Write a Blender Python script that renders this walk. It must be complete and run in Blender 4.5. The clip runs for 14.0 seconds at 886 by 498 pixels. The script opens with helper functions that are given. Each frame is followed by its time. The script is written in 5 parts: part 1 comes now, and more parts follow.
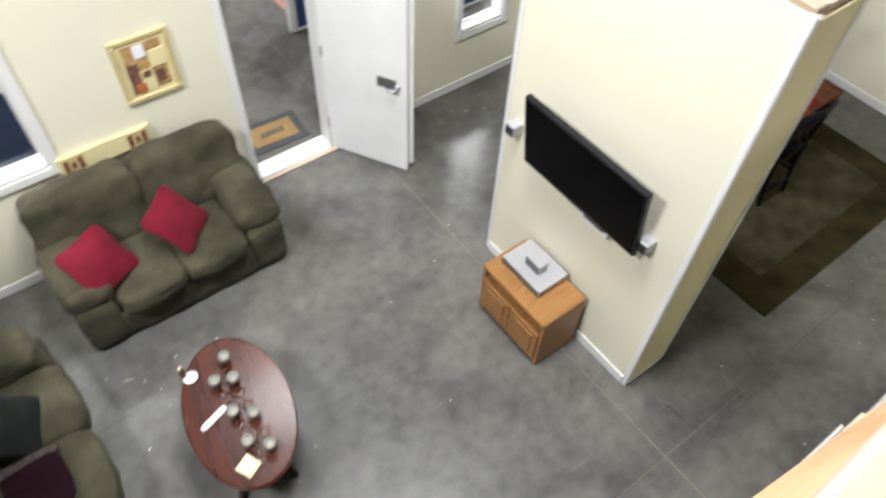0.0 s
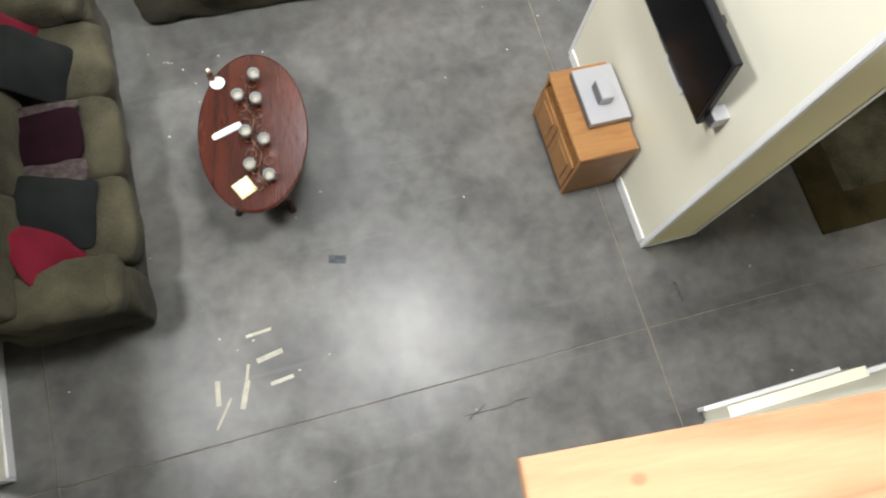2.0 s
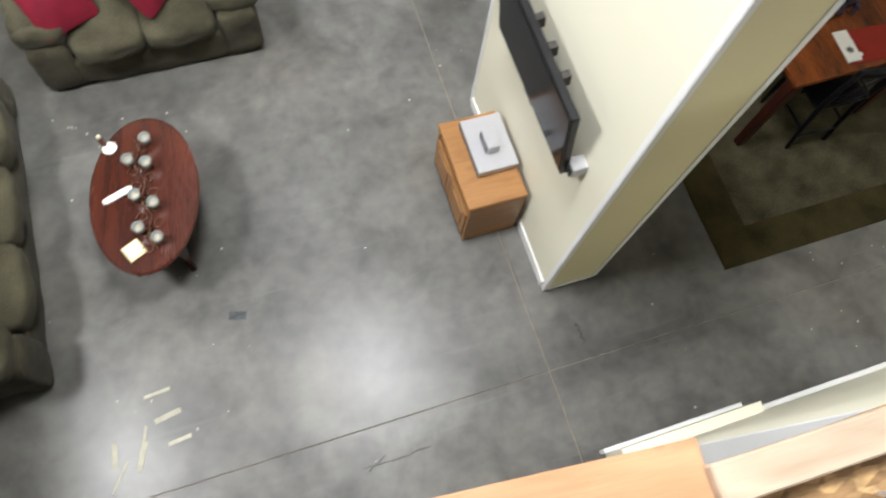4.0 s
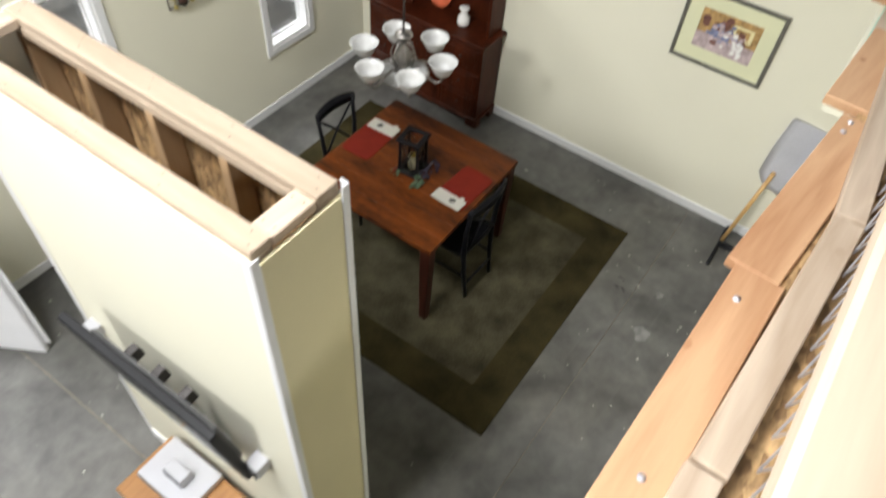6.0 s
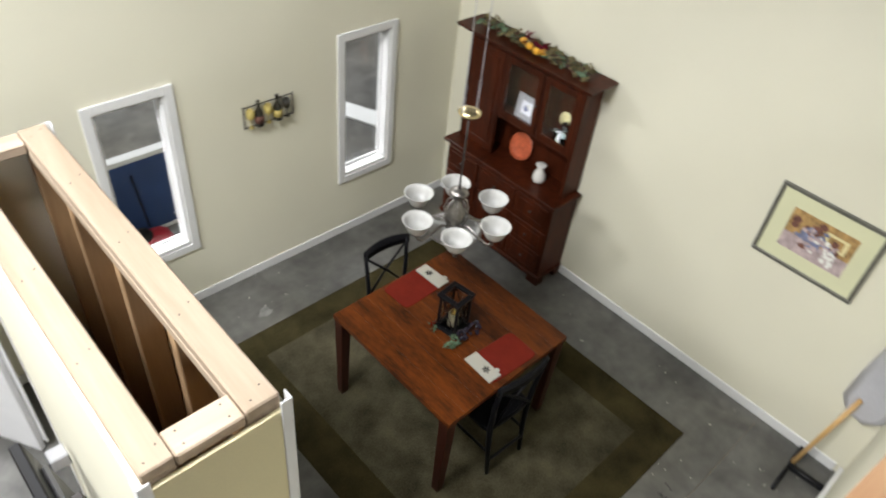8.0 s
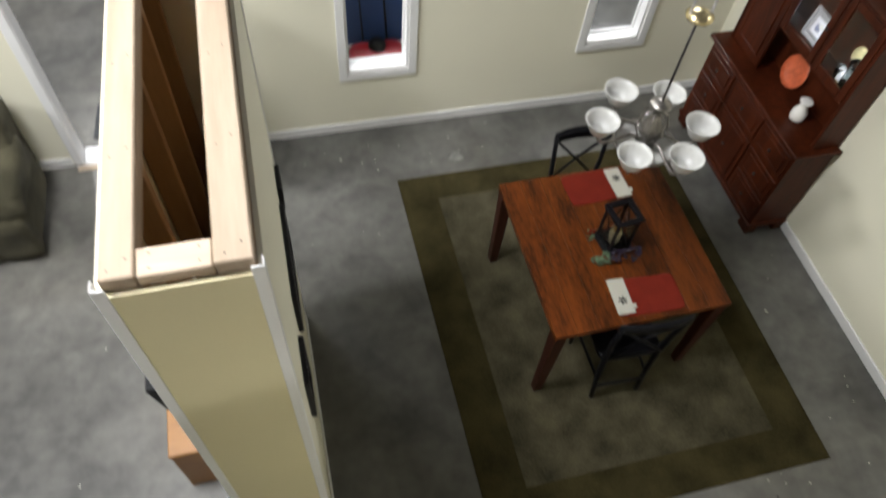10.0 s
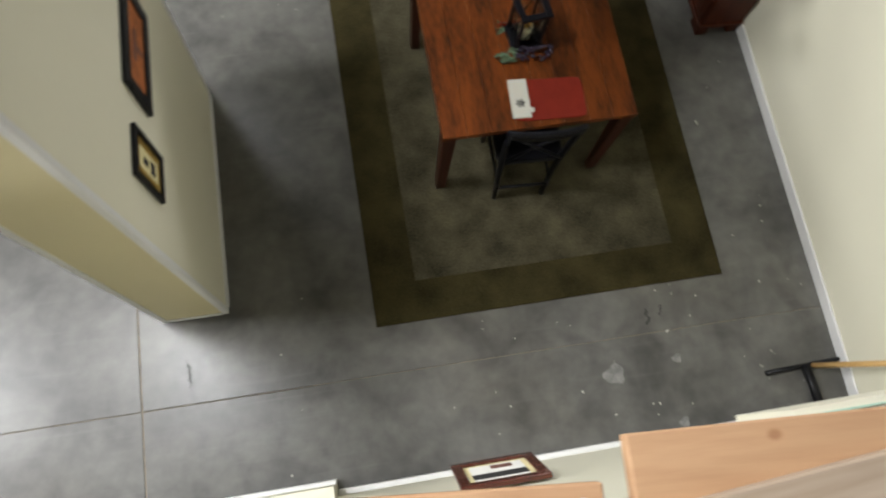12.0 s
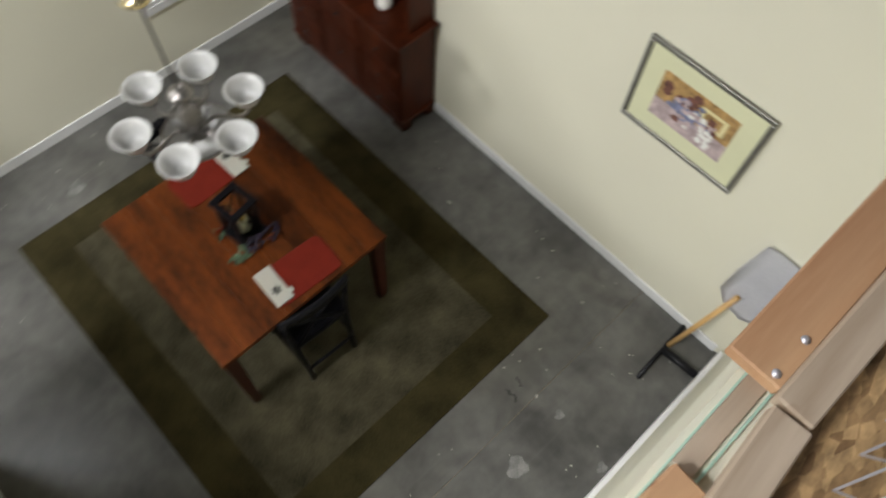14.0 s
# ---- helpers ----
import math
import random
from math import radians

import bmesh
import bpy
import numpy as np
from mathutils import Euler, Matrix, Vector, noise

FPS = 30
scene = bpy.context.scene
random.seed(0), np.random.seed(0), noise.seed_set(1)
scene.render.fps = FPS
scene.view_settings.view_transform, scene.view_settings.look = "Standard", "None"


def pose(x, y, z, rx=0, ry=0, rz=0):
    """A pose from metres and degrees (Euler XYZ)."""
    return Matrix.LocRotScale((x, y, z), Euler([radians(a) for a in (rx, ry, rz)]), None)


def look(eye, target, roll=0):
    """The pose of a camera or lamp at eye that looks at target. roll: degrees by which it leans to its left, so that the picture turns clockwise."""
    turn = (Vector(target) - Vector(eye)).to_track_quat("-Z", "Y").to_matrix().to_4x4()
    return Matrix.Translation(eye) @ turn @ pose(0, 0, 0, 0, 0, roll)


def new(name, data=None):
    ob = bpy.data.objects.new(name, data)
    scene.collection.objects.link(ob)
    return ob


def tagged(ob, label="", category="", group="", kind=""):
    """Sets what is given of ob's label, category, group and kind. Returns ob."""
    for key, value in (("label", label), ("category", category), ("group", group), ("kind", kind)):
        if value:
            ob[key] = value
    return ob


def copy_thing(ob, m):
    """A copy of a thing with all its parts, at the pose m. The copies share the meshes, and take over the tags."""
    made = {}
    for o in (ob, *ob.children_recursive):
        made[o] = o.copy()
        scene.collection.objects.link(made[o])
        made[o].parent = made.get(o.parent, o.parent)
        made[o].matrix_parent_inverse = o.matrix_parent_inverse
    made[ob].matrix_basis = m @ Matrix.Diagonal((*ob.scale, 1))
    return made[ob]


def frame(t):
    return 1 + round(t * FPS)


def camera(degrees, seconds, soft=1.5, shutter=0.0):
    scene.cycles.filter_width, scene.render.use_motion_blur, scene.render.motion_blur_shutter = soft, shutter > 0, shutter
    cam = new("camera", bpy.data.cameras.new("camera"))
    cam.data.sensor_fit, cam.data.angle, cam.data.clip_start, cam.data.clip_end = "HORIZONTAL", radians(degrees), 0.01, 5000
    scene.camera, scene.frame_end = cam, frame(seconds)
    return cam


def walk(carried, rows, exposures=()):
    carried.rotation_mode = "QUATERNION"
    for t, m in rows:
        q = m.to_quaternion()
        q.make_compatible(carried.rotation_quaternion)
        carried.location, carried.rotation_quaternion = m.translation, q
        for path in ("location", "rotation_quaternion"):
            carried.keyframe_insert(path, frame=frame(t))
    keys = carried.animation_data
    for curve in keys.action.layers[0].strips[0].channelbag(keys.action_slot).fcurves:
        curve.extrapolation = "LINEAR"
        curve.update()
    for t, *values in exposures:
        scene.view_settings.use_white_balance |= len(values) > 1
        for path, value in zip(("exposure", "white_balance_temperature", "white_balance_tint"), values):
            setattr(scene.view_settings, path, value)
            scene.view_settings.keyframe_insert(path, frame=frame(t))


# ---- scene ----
cam = camera(64.4, 14.0, soft=2.0, shutter=0.75)
PATH = [
    (0, (0.649, 0.374, 4.12), (1.435, 1.318, 2.542), 3.6),
    (0.2, (0.665, 0.371, 4.122), (1.505, 1.299, 2.562), 3.1),
    (0.5, (0.748, 0.383, 4.115), (1.654, 1.262, 2.564), 4.3),
    (1, (0.863, 0.372, 4.105), (1.78, 1.166, 2.515), 5.1),
    (1.5, (0.944, 0.391, 4.012), (1.529, 1.073, 2.226), 9.6),
    (2, (1.08, 0.399, 4.016), (1.415, 0.939, 2.12), 17.0),
    (4.5, (1.871, 0.312, 4.164), (2.256, 1.0, 2.326), 10.0),
    (5, (2.087, 0.379, 4.079), (2.708, 1.044, 2.298), 0.1),
    (5.5, (2.243, 0.351, 4.077), (3.137, 0.979, 2.402), 3.7),
    (6, (2.35, 0.311, 4.127), (3.44, 0.985, 2.591), 5.1),
    (6.5, (2.478, 0.361, 4.129), (3.647, 1.093, 2.68), 6.1),
    (6.8, (2.561, 0.402, 4.119), (3.81, 1.223, 2.791), 7.0),
    (7, (2.602, 0.413, 4.113), (3.857, 1.277, 2.818), 5.1),
    (9.5, (3.326, 0.324, 4.102), (3.914, 1.531, 2.619), 11.0),
    (9.7, (3.384, 0.325, 4.099), (3.879, 1.49, 2.551), 9.5),
    (10, (3.465, 0.355, 4.093), (3.827, 1.423, 2.441), 6.4),
    (10.5, (3.609, 0.389, 4.091), (3.912, 1.266, 2.319), 13.5),
    (11, (3.773, 0.343, 4.067), (3.964, 1.062, 2.211), 14.3),
    (11.5, (3.933, 0.337, 4.073), (4.083, 0.923, 2.166), 9.3),
    (12, (4.181, 0.352, 4.076), (4.399, 0.873, 2.157), 14.0),
    (12.5, (4.307, 0.358, 4.08), (4.51, 0.863, 2.155), 9.5),
    (13, (4.48, 0.314, 4.104), (4.716, 0.951, 2.223), 8.0),
    (13.5, (4.615, 0.331, 4.104), (4.992, 1.036, 2.27), 0.9),
    (13.8, (4.645, 0.372, 4.098), (5.208, 1.04, 2.298), 2.7),
    (14, (4.634, 0.426, 4.063), (5.3, 1.048, 2.283), 4.0),
]
EXPOSURES = [(0, 0.0), (4.3, 0.02), (6.0, 0.08), (7.2, 0.08), (9.3, -0.06), (10.4, 0.0), (11.0, 0.08), (12.0, 0.08), (13.0, 0.03), (13.5, -0.1), (14, -0.14)]
walk(cam, [(t, look(eye, target, roll)) for t, eye, target, roll in PATH], EXPOSURES)

# ---- world and lights ----
world = bpy.data.worlds.new("hall_air")
scene.world = world
world.use_nodes = True
world.node_tree.nodes["Background"].inputs["Color"].default_value = (0.9, 0.95, 1.0, 1)
world.node_tree.nodes["Background"].inputs["Strength"].default_value = 0.008


def bay_or_fill(x, y, z, watts, size=1.1, colour=(0.99, 1.0, 1.015)):
    """A round lamp under the hall roof, unseen: a warehouse high bay or an added fill."""
    data = bpy.data.lights.new("bay_or_fill_lamp", "AREA")
    data.shape, data.size, data.energy, data.color = "DISK", size, watts, colour
    ob = new("bay_or_fill_lamp", data)
    ob.matrix_world = pose(x, y, z)
    return ob


bay_or_fill(2.0, 2.05, 5.6, 275)
bay_or_fill(-2.2, 2.0, 6.7, 560)
bay_or_fill(1.9, 4.9, 5.7, 65)
bay_or_fill(10.5, 2.2, 4.9, 165)
# two added fills, no source seen: they brighten the hall floor beyond the openings
bay_or_fill(1.0, 8.4, 5.7, 420)
bay_or_fill(8.1, 9.0, 5.7, 420)
# added fill from the south for the walkway and the partition's end panel
bay_or_fill(1.6, -3.8, 5.7, 165)


# ---- materials ----
def shade(name, col, rough=0.5, metal=0.0, var=0.12, scale=6.0, fine=60.0, bump=0.15, stretch=(1, 1, 1), dark=None, spec=0.5, coat=0.0, sheen=0.0, random_piece=0.0):
    """A two-scale noise material on object coordinates: broad stains, fine grain, matching relief."""
    m = bpy.data.materials.new(name)
    m.use_nodes = True
    n, l = m.node_tree.nodes, m.node_tree.links
    b = n["Principled BSDF"]
    tc = n.new("ShaderNodeTexCoord")
    mp = n.new("ShaderNodeMapping")
    mp.inputs["Scale"].default_value = stretch
    l.new(tc.outputs["Object"], mp.inputs["Vector"])
    big, small = n.new("ShaderNodeTexNoise"), n.new("ShaderNodeTexNoise")
    big.inputs["Scale"].default_value, big.inputs["Detail"].default_value = scale, 5
    small.inputs["Scale"].default_value, small.inputs["Detail"].default_value = fine, 4
    l.new(mp.outputs["Vector"], big.inputs["Vector"])
    l.new(mp.outputs["Vector"], small.inputs["Vector"])
    mix = n.new("ShaderNodeMix")
    mix.data_type = "FLOAT"
    mix.inputs[0].default_value = 0.35
    l.new(big.outputs["Fac"], mix.inputs[2])
    l.new(small.outputs["Fac"], mix.inputs[3])
    ramp = n.new("ShaderNodeValToRGB")
    lo = dark if dark else tuple(c * (1 - var * 1.6) for c in col)
    hi = tuple(min(1.0, c * (1 + var)) for c in col)
    ramp.color_ramp.elements[0].position, ramp.color_ramp.elements[1].position = 0.3, 0.7
    ramp.color_ramp.elements[0].color, ramp.color_ramp.elements[1].color = (*lo, 1), (*hi, 1)
    l.new(mix.outputs[0], ramp.inputs["Fac"])
    out = ramp.outputs["Color"]
    if random_piece:
        info, hsv, mr = n.new("ShaderNodeObjectInfo"), n.new("ShaderNodeHueSaturation"), n.new("ShaderNodeMapRange")
        mr.inputs["To Min"].default_value, mr.inputs["To Max"].default_value = 1 - random_piece, 1 + random_piece
        l.new(info.outputs["Random"], mr.inputs["Value"])
        l.new(mr.outputs["Result"], hsv.inputs["Value"])
        l.new(out, hsv.inputs["Color"])
        out = hsv.outputs["Color"]
    l.new(out, b.inputs["Base Color"])
    rr = n.new("ShaderNodeMapRange")
    rr.inputs["To Min"].default_value, rr.inputs["To Max"].default_value = max(0.03, rough - 0.08), min(1, rough + 0.08)
    l.new(mix.outputs[0], rr.inputs["Value"])
    l.new(rr.outputs["Result"], b.inputs["Roughness"])
    b.inputs["Metallic"].default_value = metal
    b.inputs["Specular IOR Level"].default_value = spec
    b.inputs["Coat Weight"].default_value = coat
    b.inputs["Coat Roughness"].default_value = 0.15
    b.inputs["Sheen Weight"].default_value = sheen
    bp = n.new("ShaderNodeBump")
    bp.inputs["Strength"].default_value, bp.inputs["Distance"].default_value = bump, 0.004
    l.new(small.outputs["Fac"], bp.inputs["Height"])
    l.new(bp.outputs["Normal"], b.inputs["Normal"])
    return m


def wood(name, light, dark, rough=0.4, along="x", scale=9.0, coat=0.0, random_piece=0.0, knots=False, spec=0.5):
    """Timber with growth rings drawn out along one axis, and knots where asked."""
    m = shade(name, light, rough, 0, 0.1, 2.0, 40, 0.12, {"x": (0.25, 3, 3), "y": (3, 0.25, 3), "z": (3, 3, 0.25)}[along], dark=dark, coat=coat, random_piece=random_piece, spec=spec)
    n, l = m.node_tree.nodes, m.node_tree.links
    tc = [q for q in n if q.type == "TEX_COORD"][0]
    mp2 = n.new("ShaderNodeMapping")
    mp2.inputs["Scale"].default_value = {"x": (0.12, 1, 1), "y": (1, 0.12, 1), "z": (1, 1, 0.12)}[along]
    l.new(tc.outputs["Object"], mp2.inputs["Vector"])
    wv = n.new("ShaderNodeTexNoise")
    wv.inputs["Scale"].default_value, wv.inputs["Detail"].default_value, wv.inputs["Distortion"].default_value = scale, 2, 0.6
    l.new(mp2.outputs["Vector"], wv.inputs["Vector"])
    mul = n.new("ShaderNodeMath")
    mul.operation = "MULTIPLY"
    mul.inputs[1].default_value = 7.0
    l.new(wv.outputs["Fac"], mul.inputs[0])
    fr = n.new("ShaderNodeMath")
    fr.operation = "PINGPONG"
    fr.inputs[1].default_value = 1.0
    l.new(mul.outputs[0], fr.inputs[0])
    ramp = [q for q in n if q.type == "VALTORGB"][0]
    src = [k.from_socket for k in l if k.to_node == ramp][0]
    mx = n.new("ShaderNodeMix")
    mx.data_type = "FLOAT"
    mx.inputs[0].default_value = 0.22
    l.new(src, mx.inputs[2])
    l.new(fr.outputs[0], mx.inputs[3])
    last = mx.outputs[0]
    if knots:
        mx.inputs[0].default_value = 0.34
        info, add = n.new("ShaderNodeObjectInfo"), n.new("ShaderNodeVectorMath")
        l.new(tc.outputs["Object"], add.inputs[0])
        l.new(info.outputs["Location"], add.inputs[1])
        l.new(add.outputs["Vector"], mp2.inputs["Vector"])
        vo = n.new("ShaderNodeTexVoronoi")
        vo.voronoi_dimensions = "2D"
        vo.inputs["Scale"].default_value = 3.0
        mp3 = n.new("ShaderNodeMapping")
        mp3.inputs["Scale"].default_value = (0.8, 1.1, 1.1)
        l.new(add.outputs["Vector"], mp3.inputs["Vector"])
        l.new(mp3.outputs["Vector"], vo.inputs["Vector"])
        kr = n.new("ShaderNodeMapRange")
        kr.inputs["From Min"].default_value, kr.inputs["From Max"].default_value = -0.004, 0.045
        l.new(vo.outputs["Distance"], kr.inputs["Value"])
        km = n.new("ShaderNodeMath")
        km.operation = "MULTIPLY"
        l.new(last, km.inputs[0])
        l.new(kr.outputs["Result"], km.inputs[1])
        last = km.outputs[0]
    l.new(last, ramp.inputs["Fac"])
    return m


def concrete():
    """Old polished slab: cloudy grey, darker traffic stains, pale scuffs and specks."""
    m = shade("concrete", (0.146, 0.142, 0.132), 0.335, 0, 0.12, 0.75, 11, 0.04, dark=(0.064, 0.063, 0.060), spec=0.40)
    n, l = m.node_tree.nodes, m.node_tree.links
    b = n["Principled BSDF"]
    tc = [q for q in n if q.type == "TEX_COORD"][0]
    sw = n.new("ShaderNodeTexNoise")
    sw.inputs["Scale"].default_value, sw.inputs["Detail"].default_value, sw.inputs["Distortion"].default_value = 3.2, 6, 0.5
    l.new(tc.outputs["Object"], sw.inputs["Vector"])
    r2 = n.new("ShaderNodeValToRGB")
    r2.color_ramp.elements[0].position, r2.color_ramp.elements[1].position = 0.30, 0.60
    r2.color_ramp.elements[0].color, r2.color_ramp.elements[1].color = (0.60, 0.60, 0.60, 1), (1.06, 1.06, 1.05, 1)
    l.new(sw.outputs["Fac"], r2.inputs["Fac"])
    mm = n.new("ShaderNodeMix")
    mm.data_type, mm.blend_type = "RGBA", "MULTIPLY"
    mm.inputs[0].default_value = 1.0
    src = [k.from_socket for k in l if k.to_node == b and k.to_socket.name == "Base Color"][0]
    l.new(src, mm.inputs[6])
    l.new(r2.outputs["Color"], mm.inputs[7])
    sp = n.new("ShaderNodeTexVoronoi")
    sp.inputs["Scale"].default_value = 9.0
    l.new(tc.outputs["Object"], sp.inputs["Vector"])
    cut = n.new("ShaderNodeMapRange")
    cut.inputs["From Min"].default_value, cut.inputs["From Max"].default_value = 0.05, 0.03
    cut.clamp = True
    l.new(sp.outputs["Distance"], cut.inputs["Value"])
    some = n.new("ShaderNodeMath")
    some.operation = "GREATER_THAN"
    some.inputs[1].default_value = 0.988
    sep = n.new("ShaderNodeSeparateColor")
    l.new(sp.outputs["Color"], sep.inputs["Color"])
    l.new(sep.outputs["Red"], some.inputs[0])
    fac = n.new("ShaderNodeMath")
    fac.operation = "MULTIPLY"
    l.new(cut.outputs["Result"], fac.inputs[0])
    l.new(some.outputs[0], fac.inputs[1])
    speck = n.new("ShaderNodeMix")
    speck.data_type = "RGBA"
    speck.inputs[7].default_value = (0.42, 0.41, 0.38, 1)
    l.new(fac.outputs[0], speck.inputs[0])
    l.new(mm.outputs[2], speck.inputs[6])
    # faint tan drifts and long pale scratches
    tan = n.new("ShaderNodeTexNoise")
    tan.inputs["Scale"].default_value, tan.inputs["Detail"].default_value = 0.7, 3
    l.new(tc.outputs["Object"], tan.inputs["Vector"])
    tr = n.new("ShaderNodeMapRange")
    tr.inputs["From Min"].default_value, tr.inputs["From Max"].default_value, tr.inputs["To Max"].default_value = 0.5, 0.7, 0.45
    l.new(tan.outputs["Fac"], tr.inputs["Value"])
    tm = n.new("ShaderNodeMix")
    tm.data_type, tm.blend_type = "RGBA", "MULTIPLY"
    tm.inputs[7].default_value = (1.10, 1.02, 0.86, 1)
    l.new(tr.outputs["Result"], tm.inputs[0])
    l.new(speck.outputs[2], tm.inputs[6])
    mp = n.new("ShaderNodeMapping")
    mp.inputs["Scale"].default_value = (0.5, 9.0, 1.0)
    mp.inputs["Rotation"].default_value = (0, 0, 0.6)
    l.new(tc.outputs["Object"], mp.inputs["Vector"])
    sc = n.new("ShaderNodeTexNoise")
    sc.inputs["Scale"].default_value, sc.inputs["Detail"].default_value = 2.4, 6
    l.new(mp.outputs["Vector"], sc.inputs["Vector"])
    sr = n.new("ShaderNodeMapRange")
    sr.inputs["From Min"].default_value, sr.inputs["From Max"].default_value, sr.inputs["To Max"].default_value = 0.60, 0.74, 0.22
    l.new(sc.outputs["Fac"], sr.inputs["Value"])
    sm = n.new("ShaderNodeMix")
    sm.data_type = "RGBA"
    sm.inputs[7].default_value = (0.165, 0.163, 0.155, 1)
    l.new(sr.outputs["Result"], sm.inputs[0])
    l.new(tm.outputs[2], sm.inputs[6])
    l.new(sm.outputs[2], b.inputs["Base Color"])
    return m


def glass_mat(name, tint=(0.95, 0.97, 0.97), rough=0.02):
    m = bpy.data.materials.new(name)
    m.use_nodes = True
    b = m.node_tree.nodes["Principled BSDF"]
    b.inputs["Base Color"].default_value = (*tint, 1)
    b.inputs["Transmission Weight"].default_value = 1.0
    b.inputs["Roughness"].default_value = rough
    b.inputs["IOR"].default_value = 1.3
    return m


CONCRETE = concrete()
PAINT = shade("cream_paint", (0.725, 0.70, 0.565), 0.6, 0, 0.025, 1.5, 180, 0.1)
PAINT_END = shade("olive_cream_end", (0.66, 0.595, 0.365), 0.55, 0, 0.04, 1.5, 180, 0.1)
WHITE = shade("white_trim_paint", (0.72, 0.72, 0.715), 0.4, 0, 0.04, 3, 120, 0.08)
DOORWHITE = shade("white_door_paint", (0.80, 0.80, 0.81), 0.5, 0, 0.06, 2.5, 70, 0.1)
GREENBOARD = shade("green_drywall_paper", (0.42, 0.62, 0.50), 0.9, 0, 0.08, 8, 90, 0.2)
PINE = wood("pale_pine", (0.35, 0.278, 0.204), (0.29, 0.216, 0.148), 0.65, "y", 7)
PINE_X = wood("pale_pine_x", (0.45, 0.36, 0.27), (0.36, 0.27, 0.19), 0.65, "x", 7, knots=True)
# upright pine, darkened in colour for the shade inside the partition cavity
PINE_Z = wood("shade_darkened_pine_z", (0.36, 0.235, 0.125), (0.26, 0.155, 0.075), 0.7, "z", 7)
FIR = wood("orange_fir", (0.475, 0.288, 0.158), (0.36, 0.182, 0.088), 0.65, "x", 5, knots=True)
OSB = shade("osb", (0.46, 0.31, 0.16), 0.75, 0, 0.35, 14, 45, 0.4, (1, 2.2, 1))
# flaked board: cells of differing tone
on, ol = OSB.node_tree.nodes, OSB.node_tree.links
ovo, osep, oramp, omul = on.new("ShaderNodeTexVoronoi"), on.new("ShaderNodeSeparateColor"), on.new("ShaderNodeValToRGB"), on.new("ShaderNodeMix")
ovo.inputs["Scale"].default_value, ovo.inputs["Randomness"].default_value = 26.0, 1.0
ol.new([q for q in on if q.type == "MAPPING"][0].outputs["Vector"], ovo.inputs["Vector"])
ol.new(ovo.outputs["Color"], osep.inputs["Color"])
ol.new(osep.outputs["Red"], oramp.inputs["Fac"])
oramp.color_ramp.elements[0].color, oramp.color_ramp.elements[1].color = (0.5, 0.42, 0.35, 1), (1.25, 1.2, 1.1, 1)
omul.data_type, omul.blend_type = "RGBA", "MULTIPLY"
omul.inputs[0].default_value = 1.0
ol.new([k.from_socket for k in ol if k.to_socket.name == "Base Color"][0], omul.inputs[6])
ol.new(oramp.outputs["Color"], omul.inputs[7])
ol.new(omul.outputs[2], on["Principled BSDF"].inputs["Base Color"])
OAK = wood("golden_oak", (0.31, 0.150, 0.047), (0.235, 0.105, 0.031), 0.42, "y", 16)
CHERRY = wood("dark_cherry", (0.060, 0.0125, 0.0040), (0.022, 0.0045, 0.0016), 0.42, "z", 10, coat=0.03, spec=0.15)
CHERRY_TOP = shade("cherry_table", (0.108, 0.0265, 0.0042), 0.42, 0, 0.2, 4.5, 34, 0.08, (2.6, 0.55, 1), dark=(0.020, 0.0055, 0.002), spec=0.2, random_piece=0.25)
for q in CHERRY_TOP.node_tree.nodes:
    if q.type == "VALTORGB":
        q.color_ramp.elements[0].position, q.color_ramp.elements[1].position = 0.36, 0.60
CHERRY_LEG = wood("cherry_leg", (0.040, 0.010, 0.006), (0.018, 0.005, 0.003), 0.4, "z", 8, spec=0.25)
MAHOGANY = wood("mahogany", (0.080, 0.0155, 0.006), (0.030, 0.0062, 0.003), 0.26, "y", 5, coat=0.35)
BLACKWOOD = shade("black_paint", (0.006, 0.006, 0.008), 0.4, 0, 0.2, 6, 60, 0.1, spec=0.12)
OLIVE = shade("olive_microfibre", (0.064, 0.058, 0.037), 0.95, 0, 0.4, 3.6, 150, 0.35, dark=(0.014, 0.0135, 0.008), spec=0.12, sheen=0.05)
RED = shade("crimson_cloth", (0.135, 0.0055, 0.016), 0.8, 0, 0.25, 7, 140, 0.3, spec=0.15, sheen=0.05)
CHARCOAL = shade("charcoal_cloth", (0.013, 0.0145, 0.014), 0.9, 0, 0.25, 7, 140, 0.3, spec=0.1, sheen=0.03)
PLUM = shade("plum_velvet", (0.011, 0.002, 0.005), 0.85, 0, 0.3, 6, 90, 0.3, spec=0.1, sheen=0.03)
LACE = shade("taupe_lace", (0.06, 0.042, 0.040), 0.9, 0, 0.6, 26, 120, 0.5)
RUG_OUT = shade("rug_olive_border", (0.046, 0.038, 0.016), 0.97, 0, 0.3, 4, 120, 0.5, dark=(0.012, 0.0095, 0.0045), spec=0.06)
RUG_IN = shade("rug_sage_field", (0.070, 0.062, 0.038), 0.97, 0, 0.4, 4.5, 90, 0.5, dark=(0.014, 0.012, 0.007), spec=0.08)
MAT_RED = shade("brick_red_cloth", (0.17, 0.017, 0.009), 0.9, 0, 0.12, 10, 200, 0.3, spec=0.15)
LINEN = shade("white_linen", (0.50, 0.485, 0.42), 0.9, 0, 0.05, 8, 200, 0.2)
BLACK = shade("black_plastic", (0.008, 0.008, 0.009), 0.4, 0, 0.2, 8, 90, 0.05, spec=0.2)
SCREEN = shade("tv_screen", (0.002, 0.002, 0.003), 0.16, 0, 0.1, 3, 20, 0.0, spec=0.03)
